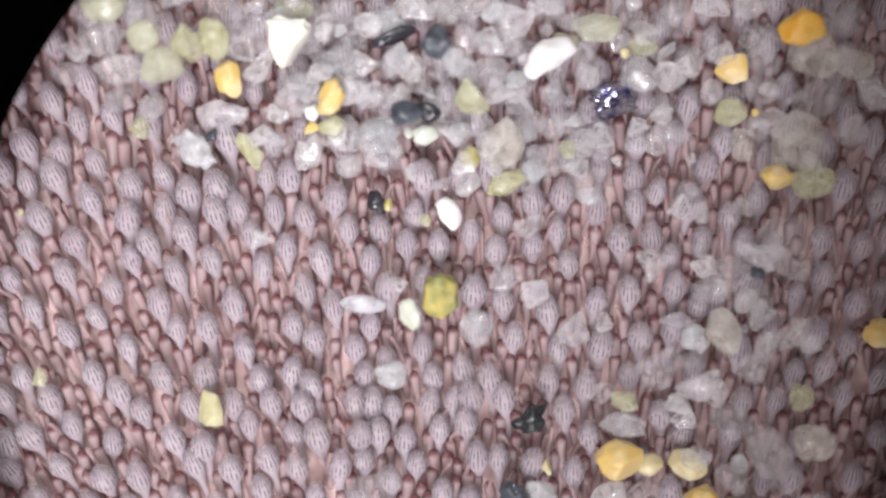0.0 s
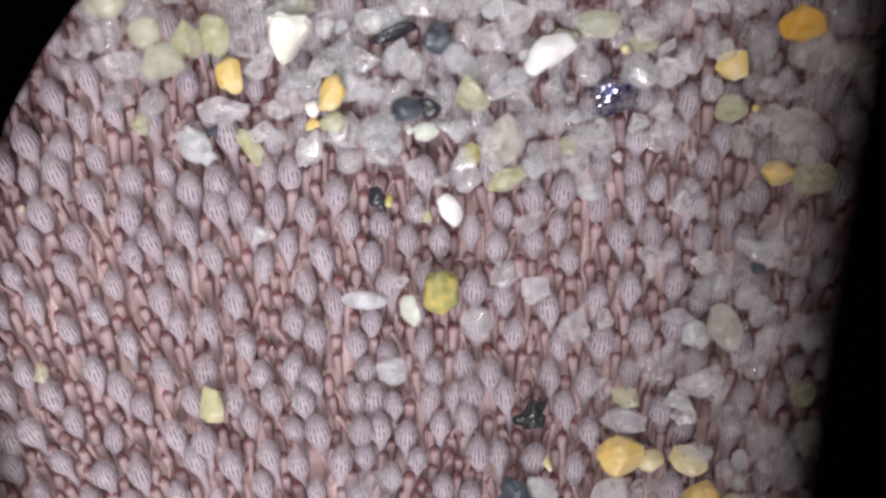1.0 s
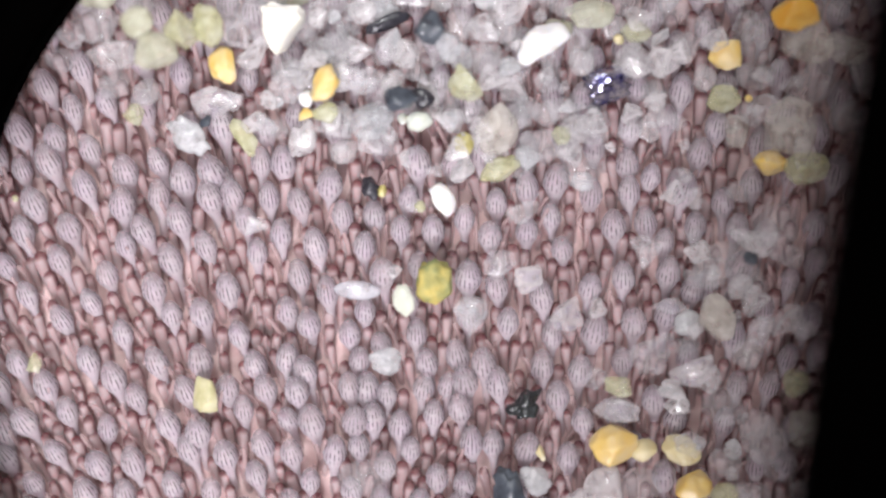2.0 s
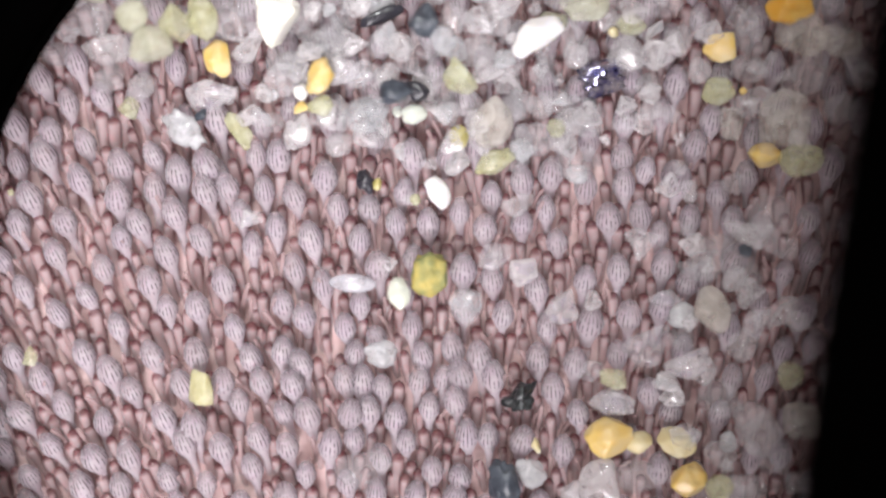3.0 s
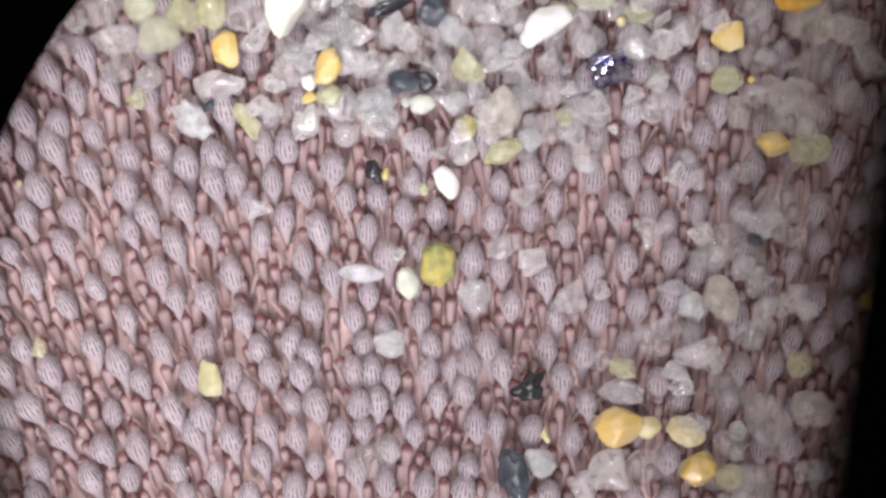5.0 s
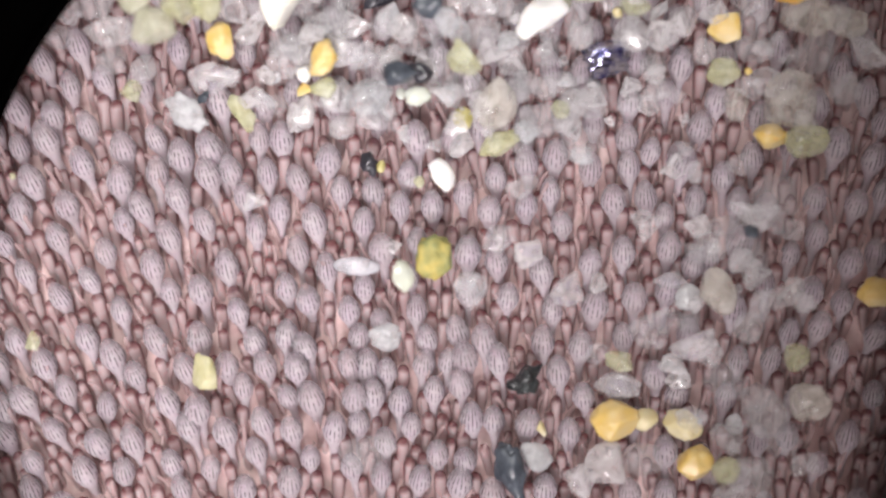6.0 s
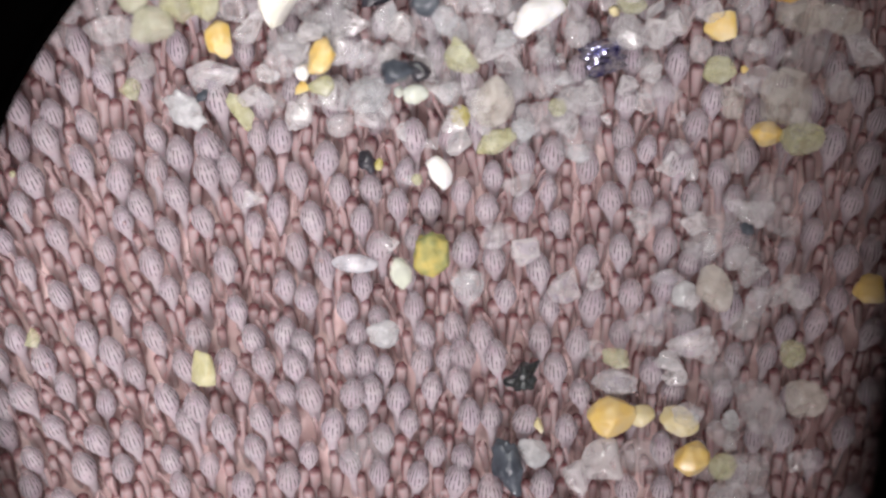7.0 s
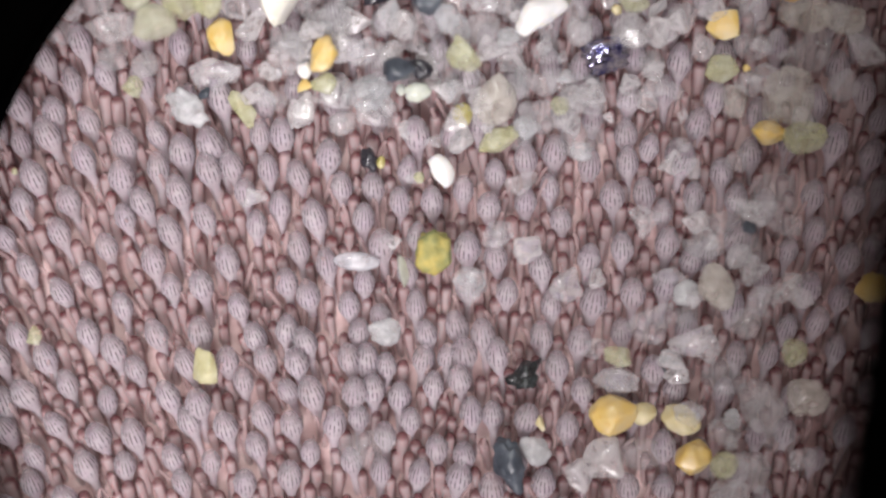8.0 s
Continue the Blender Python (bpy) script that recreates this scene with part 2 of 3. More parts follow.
def spine_mesh(name, pieces, mat):
    """One mesh of spines: pieces are (verts, faces, uvs, matrix)."""
    verts, faces, uvs = [], [], []
    for vs, fs, us, m in pieces:
        o = len(verts)
        verts += [tuple(m @ Vector(v)) for v in vs]
        faces += [tuple(o + i for i in f) for f in fs]
        uvs += us
    me = bpy.data.meshes.new(name)
    me.from_pydata(verts, [], faces)
    layer = me.uv_layers.new(name="UVMap")
    layer.data.foreach_set("uv", [c for face in uvs for p in face for c in p])
    me.polygons.foreach_set("use_smooth", [True] * len(faces))
    me.materials.append(mat)
    return me


def club_profile(rnd):
    fat = rnd.uniform(0.96, 1.12)
    rows = [(0.00, 0.080, 0), (0.05, 0.060, 0.2), (0.20, 0.055, 0.5), (0.42, 0.053, 0.5), (0.51, 0.059, 0.4), (0.57, 0.073, 0.4), (0.63, 0.096, 0.5),
            (0.68, 0.118, 0.7), (0.73, 0.139, 0.9), (0.78, 0.149, 1), (0.83, 0.147, 1), (0.89, 0.134, 1), (0.95, 0.112, 1),
            (1.00, 0.085, 0.9), (1.04, 0.057, 0.7), (1.065, 0.032, 0.3), (1.075, 0.012, 0)]
    return [(z * MM, r * MM * (fat if z > 0.5 else 1.0), s) for z, r, s in rows]


def small_profile(rnd):
    fat = rnd.uniform(0.9, 1.1)
    rows = [(0.0, 0.080, 0), (0.06, 0.066, 0), (0.25, 0.064, 0), (0.42, 0.071, 0), (0.55, 0.080, 0), (0.64, 0.086, 0),
            (0.70, 0.085, 0), (0.745, 0.076, 0), (0.775, 0.056, 0), (0.793, 0.034, 0), (0.800, 0.008, 0)]
    return [(z * MM, r * fat * MM, s) for z, r, s in rows]


def lean_of(x, y):
    """How far spines lean from upright, and to which side, at a place on the shell (mm)."""
    side = 2 + 17 * max(0.0, min(1.0, (-x - 0.6) / 4.4)) * (0.75 + 0.09 * max(-2.5, min(2.5, -y)))
    side -= 5 * max(0.0, min(1.0, (x - 2.0) / 3.0))
    return 51.0, side


def surface(x, y):
    """Height of the slightly domed shell (mm)."""
    return -(x * x + y * y) / 900.0


# height of the skin over the sockets in which the spines turn (mm)
SKIN = 0.10


# ---- the large structure ----
bm = bmesh.new()
bmesh.ops.create_cube(bm, size=1, matrix=Matrix.Diagonal((0.16, 0.12, 0.006, 1)))
bmesh.ops.bevel(bm, geom=bm.edges[:], offset=0.0015, segments=2, affect="EDGES")
stage = part("floor", bm, STAGE, None)
stage.location.z = -0.0085
tagged(stage, "dark microscope stage plate under the sand dollar", "stage", kind="structure")

# ---- the sand dollar ----
dollar = new("sand_dollar")
tagged(dollar, "living purplish sand dollar covered with short club-shaped spines", "sand dollar")


def shell():
    bm = bmesh.new()
    rings = [0, 2, 4, 6, 8, 11, 15, 20, 24, 27, 29, 30, 30.3]
    drop = [0, 0, 0, 0, 0, 0, 0, 0, 0, 0.05, 0.4, 1.2, 2.3]
    n, loops = 72, []
    centre = bm.verts.new((0, 0, SKIN * MM))
    for r, d in zip(rings[1:], drop[1:]):
        loops.append([bm.verts.new((r * MM * math.cos(2 * math.pi * i / n), r * MM * math.sin(2 * math.pi * i / n),
                                    (SKIN - r * r / 900 - d) * MM)) for i in range(n)])
    loops.append([bm.verts.new((28 * MM * math.cos(2 * math.pi * i / n), 28 * MM * math.sin(2 * math.pi * i / n), -5.0 * MM)) for i in range(n)])
    for i in range(n):
        bm.faces.new((centre, loops[0][i], loops[0][(i + 1) % n]))
        for a, b in zip(loops, loops[1:]):
            bm.faces.new((a[i], b[i], b[(i + 1) % n], a[(i + 1) % n]))
    bm.faces.new(loops[-1][::-1])
    return part("shell", bm, TEST, dollar, "dark red skin of the shell between the spines")


shell()
club_heads = []


def club_row(heads):
    club_heads.extend(heads)


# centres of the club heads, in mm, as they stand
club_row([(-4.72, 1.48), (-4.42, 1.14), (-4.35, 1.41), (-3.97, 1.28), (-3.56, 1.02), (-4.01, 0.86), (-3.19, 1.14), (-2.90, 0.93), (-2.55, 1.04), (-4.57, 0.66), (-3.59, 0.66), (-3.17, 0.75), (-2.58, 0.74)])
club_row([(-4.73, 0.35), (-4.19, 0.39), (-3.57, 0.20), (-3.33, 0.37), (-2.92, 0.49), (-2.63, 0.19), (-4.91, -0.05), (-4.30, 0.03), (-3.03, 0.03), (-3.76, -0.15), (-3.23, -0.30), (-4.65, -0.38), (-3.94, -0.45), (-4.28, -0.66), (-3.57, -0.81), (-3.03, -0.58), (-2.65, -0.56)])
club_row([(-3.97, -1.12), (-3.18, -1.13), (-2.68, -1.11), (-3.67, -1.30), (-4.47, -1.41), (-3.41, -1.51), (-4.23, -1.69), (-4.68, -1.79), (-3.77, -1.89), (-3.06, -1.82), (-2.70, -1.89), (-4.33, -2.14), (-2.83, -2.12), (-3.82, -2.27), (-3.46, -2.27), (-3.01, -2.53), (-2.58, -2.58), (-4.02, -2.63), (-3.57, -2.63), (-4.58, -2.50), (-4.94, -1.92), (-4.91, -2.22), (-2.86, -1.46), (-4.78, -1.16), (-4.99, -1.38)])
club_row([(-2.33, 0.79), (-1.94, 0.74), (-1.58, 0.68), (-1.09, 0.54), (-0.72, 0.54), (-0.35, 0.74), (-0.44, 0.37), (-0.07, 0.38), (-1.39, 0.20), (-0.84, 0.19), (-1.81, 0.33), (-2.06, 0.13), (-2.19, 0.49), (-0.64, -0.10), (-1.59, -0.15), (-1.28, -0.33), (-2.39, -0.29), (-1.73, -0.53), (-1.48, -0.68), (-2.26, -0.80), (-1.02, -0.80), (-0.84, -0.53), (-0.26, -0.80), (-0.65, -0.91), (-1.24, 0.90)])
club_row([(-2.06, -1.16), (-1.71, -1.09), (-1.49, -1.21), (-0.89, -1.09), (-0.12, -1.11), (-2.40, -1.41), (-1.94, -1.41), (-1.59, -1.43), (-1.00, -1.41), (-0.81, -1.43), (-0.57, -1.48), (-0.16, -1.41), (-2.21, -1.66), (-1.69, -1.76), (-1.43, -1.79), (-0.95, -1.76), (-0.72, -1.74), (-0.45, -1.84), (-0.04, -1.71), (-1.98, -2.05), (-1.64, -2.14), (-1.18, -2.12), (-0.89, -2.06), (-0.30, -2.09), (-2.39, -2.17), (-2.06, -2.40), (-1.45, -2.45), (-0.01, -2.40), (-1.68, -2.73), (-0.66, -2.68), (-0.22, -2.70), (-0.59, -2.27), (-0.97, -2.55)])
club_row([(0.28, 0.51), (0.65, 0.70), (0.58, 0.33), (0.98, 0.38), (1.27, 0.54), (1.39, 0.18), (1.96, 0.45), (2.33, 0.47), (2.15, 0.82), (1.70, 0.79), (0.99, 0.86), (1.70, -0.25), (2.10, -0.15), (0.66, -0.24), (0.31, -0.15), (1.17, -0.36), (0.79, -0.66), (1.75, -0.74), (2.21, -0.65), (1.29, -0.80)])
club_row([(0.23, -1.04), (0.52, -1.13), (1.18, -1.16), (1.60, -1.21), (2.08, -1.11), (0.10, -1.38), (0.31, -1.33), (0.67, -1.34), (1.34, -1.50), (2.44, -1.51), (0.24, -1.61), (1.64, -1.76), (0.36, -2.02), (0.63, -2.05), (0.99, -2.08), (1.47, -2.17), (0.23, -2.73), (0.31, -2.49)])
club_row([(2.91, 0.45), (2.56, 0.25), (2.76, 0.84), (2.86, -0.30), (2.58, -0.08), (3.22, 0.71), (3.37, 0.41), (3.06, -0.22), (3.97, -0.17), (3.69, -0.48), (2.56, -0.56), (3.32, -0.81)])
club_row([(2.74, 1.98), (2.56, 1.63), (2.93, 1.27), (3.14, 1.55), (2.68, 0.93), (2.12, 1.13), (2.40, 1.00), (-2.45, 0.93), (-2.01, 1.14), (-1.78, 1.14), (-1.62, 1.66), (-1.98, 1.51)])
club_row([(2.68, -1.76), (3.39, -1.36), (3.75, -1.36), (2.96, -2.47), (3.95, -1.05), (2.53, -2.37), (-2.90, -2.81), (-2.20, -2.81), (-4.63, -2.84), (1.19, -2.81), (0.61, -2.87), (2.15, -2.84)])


def spine_pose(x, y, lean, side, turn, scale):
    m = Matrix.Translation((x * MM, y * MM, (surface(x, y) - 0.01) * MM))
    return m @ Matrix.Rotation(radians(side), 4, "Z") @ Matrix.Rotation(radians(-lean), 4, "X") @ Matrix.Rotation(radians(turn), 4, "Z") @ Matrix.Diagonal((scale, scale, scale, 1))


def plant_spines():
    rnd = random.Random(11)
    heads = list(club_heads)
    # more clubs wherever sand hides them and past the known patch
    cells = {}

    def cell(x, y):
        return int(x // 0.4), int(y // 0.4)

    for h in heads:
        cells.setdefault(cell(*h), []).append(h)

    def free(x, y, gap):
        i, j = cell(x, y)
        return all(math.hypot((x - a) * 1.25, y - b) > gap for di in (-1, 0, 1) for dj in (-1, 0, 1) for a, b in cells.get((i + di, j + dj), ()))

    for _ in range(9000):
        x, y = rnd.uniform(-8.5, 8.5), rnd.uniform(-6.5, 6.5)
        if free(x, y, 0.40):
            heads.append((x, y))
            cells.setdefault(cell(x, y), []).append((x, y))
    clubs = [lathe(club_profile(random.Random(k)), 32, 16, 0.16, 0.02 * MM, 0.012 * MM, k) for k in range(8)]
    meshes = [spine_mesh("club_spine", [(*c, Matrix())], CLUB) for c in clubs]
    heads.sort(key=lambda h: math.hypot(h[0], 1.2 * h[1]))
    rest = []
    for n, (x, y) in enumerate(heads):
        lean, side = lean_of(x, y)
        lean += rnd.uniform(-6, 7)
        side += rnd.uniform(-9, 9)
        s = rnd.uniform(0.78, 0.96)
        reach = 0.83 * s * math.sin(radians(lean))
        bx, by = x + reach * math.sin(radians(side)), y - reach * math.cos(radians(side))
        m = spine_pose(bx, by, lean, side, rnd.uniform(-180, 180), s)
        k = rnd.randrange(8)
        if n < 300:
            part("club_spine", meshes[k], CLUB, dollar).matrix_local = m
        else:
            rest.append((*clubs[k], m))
    ob = part("club_spine_field", spine_mesh("club_spine_field", rest, CLUB), CLUB, dollar)
    tagged(ob, kind="stuff")

    smalls = [lathe(small_profile(random.Random(50 + k)), 14, 0, 0, 0.03 * MM, 0.02 * MM, k) for k in range(8)]
    small_meshes = [spine_mesh("small_spine", [(*c, Matrix())], SMALL) for c in smalls]
    tips, tip_cells = [], {}
    for _ in range(26000):
        x, y = rnd.uniform(-8.5, 8.5), rnd.uniform(-6.5, 6.5)
        i, j = cell(x, y)
        near = [(a, b) for di in (-1, 0, 1) for dj in (-1, 0, 1) for a, b in cells.get((i + di, j + dj), ())]
        if any(math.hypot((x - a) / 0.15, (y - b) / 0.23) < 1 for a, b in near):
            continue
        close = [t for di in (-1, 0, 1) for dj in (-1, 0, 1) for t in tip_cells.get((i + di, j + dj), ())]
        if any(math.hypot((x - a) * 1.5, y - b) < 0.175 for a, b in close):
            continue
        tips.append((x, y))
        tip_cells.setdefault((i, j), []).append((x, y))
    tips.sort(key=lambda h: math.hypot(h[0], 1.2 * h[1]))
    rest = []
    for n, (x, y) in enumerate(tips):
        lean, side = lean_of(x, y)
        lean += rnd.uniform(0, 13)
        side += rnd.uniform(-9, 9)
        s = rnd.uniform(0.66, 0.92)
        reach = 0.75 * s * math.sin(radians(lean))
        m = spine_pose(x + reach * math.sin(radians(side)), y - reach * math.cos(radians(side)), lean, side, rnd.uniform(-14, 14), s)
        k = rnd.randrange(8)
        if n < 300:
            part("small_spine", small_meshes[k], SMALL, dollar, "red-brown finger-shaped small spine").matrix_local = m
        else:
            rest.append((*smalls[k], m))
    # hair-thin pale spines low between the others
    hair = [lathe([(0.0, 0.036 * MM, 0), (0.25 * MM, 0.028 * MM, 0), (0.50 * MM, 0.025 * MM, 0), (0.57 * MM, 0.024 * MM, 0), (0.60 * MM, 0.008 * MM, 0)], 6, 0, 0, 0.05 * MM, 0.05 * MM, k) for k in range(6)]
    hairs = []
    for _ in range(1500):
        x, y = rnd.uniform(-6.5, 6.5), rnd.uniform(-4.6, 4.6)
        lean, side = lean_of(x, y)
        hairs.append((*hair[rnd.randrange(6)], Matrix.Translation((0, 0, 0.02 * MM)) @ spine_pose(x, y, lean + rnd.uniform(-14, 6), side + rnd.uniform(-12, 12), rnd.uniform(0, 360), rnd.uniform(0.8, 1.2))))
    tagged(part("hair_spine_field", spine_mesh("hair_spine_field", hairs, HAIR), HAIR, dollar, "hair-thin pale pink spines"), kind="stuff")
    tagged(part("small_spine_field", spine_mesh("small_spine_field", rest, SMALL), SMALL, dollar, "red-brown finger-shaped small spines"), kind="stuff")


plant_spines()

# ---- the sand ----

def sand_grain(kind, x, y, z, width, height, thick, turn, lobes=(), ridges=0.0):
    """One sand grain (mm, degrees): a worn pebble with a few broken faces.
    lobes: (degrees, bulge) round its outline; ridges: depth of the layers across it."""
    rnd = random.Random(f"{kind} {x:.3f} {y:.3f}")
    bm = bmesh.new()
    off = Vector((rnd.uniform(0, 50), rnd.uniform(0, 50), rnd.uniform(0, 50)))
    worn = {"bright": 1, "cream": 1, "cloudy": 1, "bubble": 1, "pearl": 1, "orange": 1, "jet_dull": 1, "moss": 1, "olive": 1}.get(kind, 1 if rnd.random() < {"clear": 0.45, "milky": 0.45, "lemon": 0.5, "amber": 0.7, "pale_amber": 0.7, "slate": 1.0, "black": 0.5}.get(kind, 0) else 0)
    if worn or lobes or ridges:
        worn = 1
        # a rounded pebble with a few flats
        bmesh.ops.create_icosphere(bm, subdivisions=4 if width * height > 0.12 else 3, radius=1)
        planes = [(Vector((rnd.gauss(0, 1), rnd.gauss(0, 1), rnd.gauss(0, 0.8))).normalized(), rnd.uniform(0.62, 0.88)) for _ in range(5)]
        rough = {"jet_dull": 0.34, "moss": 0.24, "bubble": 0.05, "clear": 0.2, "milky": 0.2, "bright": 0.08, "jet": 0.16, "slate": 0.28, "black": 0.30}.get(kind, 0.14)
        if kind == "bubble" or lobes:
            planes = []
        for v in bm.verts:
            p = v.co.copy()
            p *= 1 + rough * 1.6 * noise.noise(p * 1.1 + off) + rough * 0.8 * noise.noise(p * 2.7 + off) + 0.02 * noise.noise(p * 8 + off)
            for deg, bulge in lobes:
                towards = p.x * math.cos(radians(deg)) + p.y * math.sin(radians(deg))
                p *= 1 + bulge * math.exp(-5.0 * max(0.0, 1.0 - towards))
            if ridges:
                # broken layers, stepped along the grain
                step = (p.y * 2.3 + 0.25 * p.x + 0.4 * noise.noise(p * 1.5 + off)) % 1.0
                p *= 1 + ridges * (step - 0.5)
            for n, d in planes:
                over = p.dot(n) - d
                if over > 0:
                    p -= n * over * 0.93
            v.co = p
    else:
        # a broken shard: the hull of a few corners, its edges worn
        wedge = ((-0.9, 1.0), (1.0, 0.75), (0.5, 0.1), (-0.35, -1.0), (-0.8, 0.0))
        for a, b in wedge if kind == "glare" else ():
            bm.verts.new((a, b, 0.7))
            bm.verts.new((a * 0.9 + 0.2, b * 0.9 - 0.05, -0.7))
        for _ in range(0 if kind == "glare" else rnd.randint(10, 16)):
            p = Vector((rnd.gauss(0, 1), rnd.gauss(0, 1), rnd.gauss(0, 1))).normalized() * rnd.uniform(0.8, 1.1)
            bm.verts.new(p)
        hull = bmesh.ops.convex_hull(bm, input=bm.verts[:])
        bmesh.ops.delete(bm, geom=list({g for g in hull["geom_interior"] + hull["geom_unused"] if isinstance(g, bmesh.types.BMVert)}), context="VERTS")
        bmesh.ops.dissolve_limit(bm, angle_limit=radians(16), verts=bm.verts[:], edges=bm.edges[:])
        bmesh.ops.bevel(bm, geom=bm.edges[:], offset=rnd.uniform(0.05, 0.10), segments=2, affect="EDGES", clamp_overlap=True, material=1)
        bmesh.ops.triangulate(bm, faces=bm.faces[:])
        bmesh.ops.subdivide_edges(bm, edges=bm.edges[:], cuts=1, use_grid_fill=True)
        for _ in range(3):
            bmesh.ops.smooth_vert(bm, verts=bm.verts[:], factor=0.5, use_axis_x=True, use_axis_y=True, use_axis_z=True)
        for v in bm.verts:
            v.co *= 1 + 0.16 * noise.noise(v.co * 1.6 + off) + 0.03 * noise.noise(v.co * 5 + off)
    xs, ys, zs = ([v.co[i] for v in bm.verts] for i in range(3))
    for v in bm.verts:
        v.co = Vector(((v.co.x - (max(xs) + min(xs)) / 2) / (max(xs) - min(xs)) * width * MM,
                       (v.co.y - (max(ys) + min(ys)) / 2) / (max(ys) - min(ys)) * height * MM,
                       (v.co.z - (max(zs) + min(zs)) / 2) / (max(zs) - min(zs)) * thick * MM))
    mat, label = GRAIN[kind]
    ob = part("sand_grain", bm, mat, None)
    if not worn:
        ob.data.materials.append(EDGE if kind in ("clear", "facet", "milky") else mat)
        ob.data.set_sharp_from_angle(angle=radians(22))
    ob.matrix_basis = pose(x * MM, y * MM, z * MM, rnd.uniform(-8, 8), rnd.uniform(-8, 8), turn)
    return tagged(ob, label, "sand grain", "sand grains on the sand dollar")


sand_grain("clear", -3.807, 2.632, 0.833, 0.563, 0.469, 0.344, 0)
sand_grain("cream", -3.269, 2.590, 1.176, 0.392, 0.367, 0.276, 0)
sand_grain("clear", -4.124, 2.478, 0.688, 0.347, 0.265, 0.193, 10)
sand_grain("clear", -3.637, 2.280, 0.752, 0.553, 0.377, 0.276, 0)
sand_grain("cream", -3.068, 2.288, 1.142, 0.479, 0.405, 0.303, 0)
sand_grain("lemon", -2.800, 2.535, 1.054, 0.456, 0.444, 0.331, 0)
sand_grain("lemon", -2.543, 2.605, 0.924, 0.342, 0.522, 0.253, 10)
sand_grain("clear", -4.231, 2.239, 0.641, 0.354, 0.278, 0.202, 0)
sand_grain("clear", -3.658, 1.978, 0.657, 0.392, 0.354, 0.257, 0)
sand_grain("clear", -3.280, 1.890, 0.652, 0.329, 0.329, 0.239, 0)
sand_grain("lemon", -3.423, 1.640, 0.632, 0.240, 0.266, 0.174, 0)
sand_grain("milky", -2.800, 1.400, 0.660, 0.600, 0.360, 0.200, -38, lobes=((170, 0.5), (-15, 0.3), (60, 0.25)))
sand_grain("clear", -2.314, 2.577, 0.783, 0.451, 0.451, 0.331, 0)
sand_grain("clear", -2.110, 2.331, 0.663, 0.392, 0.379, 0.276, 0)
sand_grain("amber", -2.400, 2.174, 0.752, 0.327, 0.440, 0.239, 25)
sand_grain("facet", -2.490, 1.800, 0.657, 0.560, 0.400, 0.257, 30)
# added dark chip standing for the blue-black colour fringe at the facet grain's tip
sand_grain("slate", -2.610, 1.560, 0.640, 0.170, 0.110, 0.090, 35)
sand_grain("glare", -1.732, 2.579, 0.770, 0.489, 0.577, 0.358, 0)
sand_grain("lemon", -2.178, 1.399, 0.624, 0.203, 0.481, 0.147, 35)
sand_grain("clear", -1.667, 1.964, 0.665, 0.505, 0.392, 0.285, 0)
sand_grain("clear", -1.569, 1.347, 0.638, 0.266, 0.342, 0.193, 0)
sand_grain("clear", -1.215, 2.374, 0.804, 0.576, 0.351, 0.257, 0)
sand_grain("amber", -1.260, 1.975, 0.857, 0.300, 0.450, 0.240, -22, lobes=((60, 0.15), (120, 0.15), (240, 0.15), (300, 0.12)))
sand_grain("bright", -1.483, 1.816, 0.748, 0.176, 0.201, 0.129, 0)
sand_grain("amber", -1.488, 1.659, 0.616, 0.177, 0.165, 0.119, 0)
sand_grain("clear", -1.151, 2.081, 0.638, 0.266, 0.392, 0.193, 0)
sand_grain("clear", -1.381, 2.234, 0.910, 0.311, 0.249, 0.184, 0)
sand_grain("milky", -0.804, 2.000, 0.893, 0.411, 0.311, 0.184, 10)
sand_grain("clear", -0.906, 2.360, 0.723, 0.378, 0.315, 0.230, 0)
sand_grain("clear", -0.575, 2.318, 0.843, 0.375, 0.312, 0.230, 0)
sand_grain("clear", -0.512, 1.972, 0.859, 0.287, 0.325, 0.211, -20)
sand_grain("milky", -0.778, 1.556, 0.733, 0.580, 0.420, 0.276, 5)
sand_grain("clear", -0.295, 2.169, 0.787, 0.376, 0.439, 0.276, 0)
sand_grain("clear", -0.101, 2.343, 0.663, 0.392, 0.379, 0.276, 0)
sand_grain("clear", -0.038, 1.963, 0.673, 0.391, 0.391, 0.285, 0)
sand_grain("slate", -0.422, 1.805, 0.963, 0.385, 0.285, 0.211, 0)
sand_grain("black", -0.213, 1.826, 0.770, 0.301, 0.226, 0.165, -30)
sand_grain("pearl", -0.225, 1.570, 0.760, 0.310, 0.240, 0.180, 0, lobes=((20, 0.1), (200, 0.08)))
sand_grain("pearl", -0.406, 1.604, 0.660, 0.127, 0.139, 0.073, 0)
sand_grain("black", -0.592, 2.664, 0.713, 0.542, 0.164, 0.119, 25)
sand_grain("milky", -0.734, 2.828, 0.635, 0.569, 0.316, 0.184, 0)
sand_grain("slate", -0.111, 2.582, 1.040, 0.345, 0.394, 0.257, 0)
sand_grain("milky", -0.361, 1.178, 0.613, 0.190, 0.241, 0.110, -10)
sand_grain("clear", -0.089, 1.051, 0.616, 0.266, 0.165, 0.119, -15)
sand_grain("clear", -1.174, 1.597, 0.671, 0.442, 0.417, 0.303, 0)
sand_grain("lemon", -1.265, 1.659, 0.810, 0.301, 0.250, 0.184, 0)
sand_grain("black", -0.770, 0.823, 0.640, 0.210, 0.290, 0.160, 5, lobes=((110, 0.2), (300, 0.3)))
sand_grain("olive", -0.640, 0.800, 0.620, 0.100, 0.150, 0.080, 0)
sand_grain("clear", -0.279, 0.640, 0.616, 0.228, 0.165, 0.119, 0)
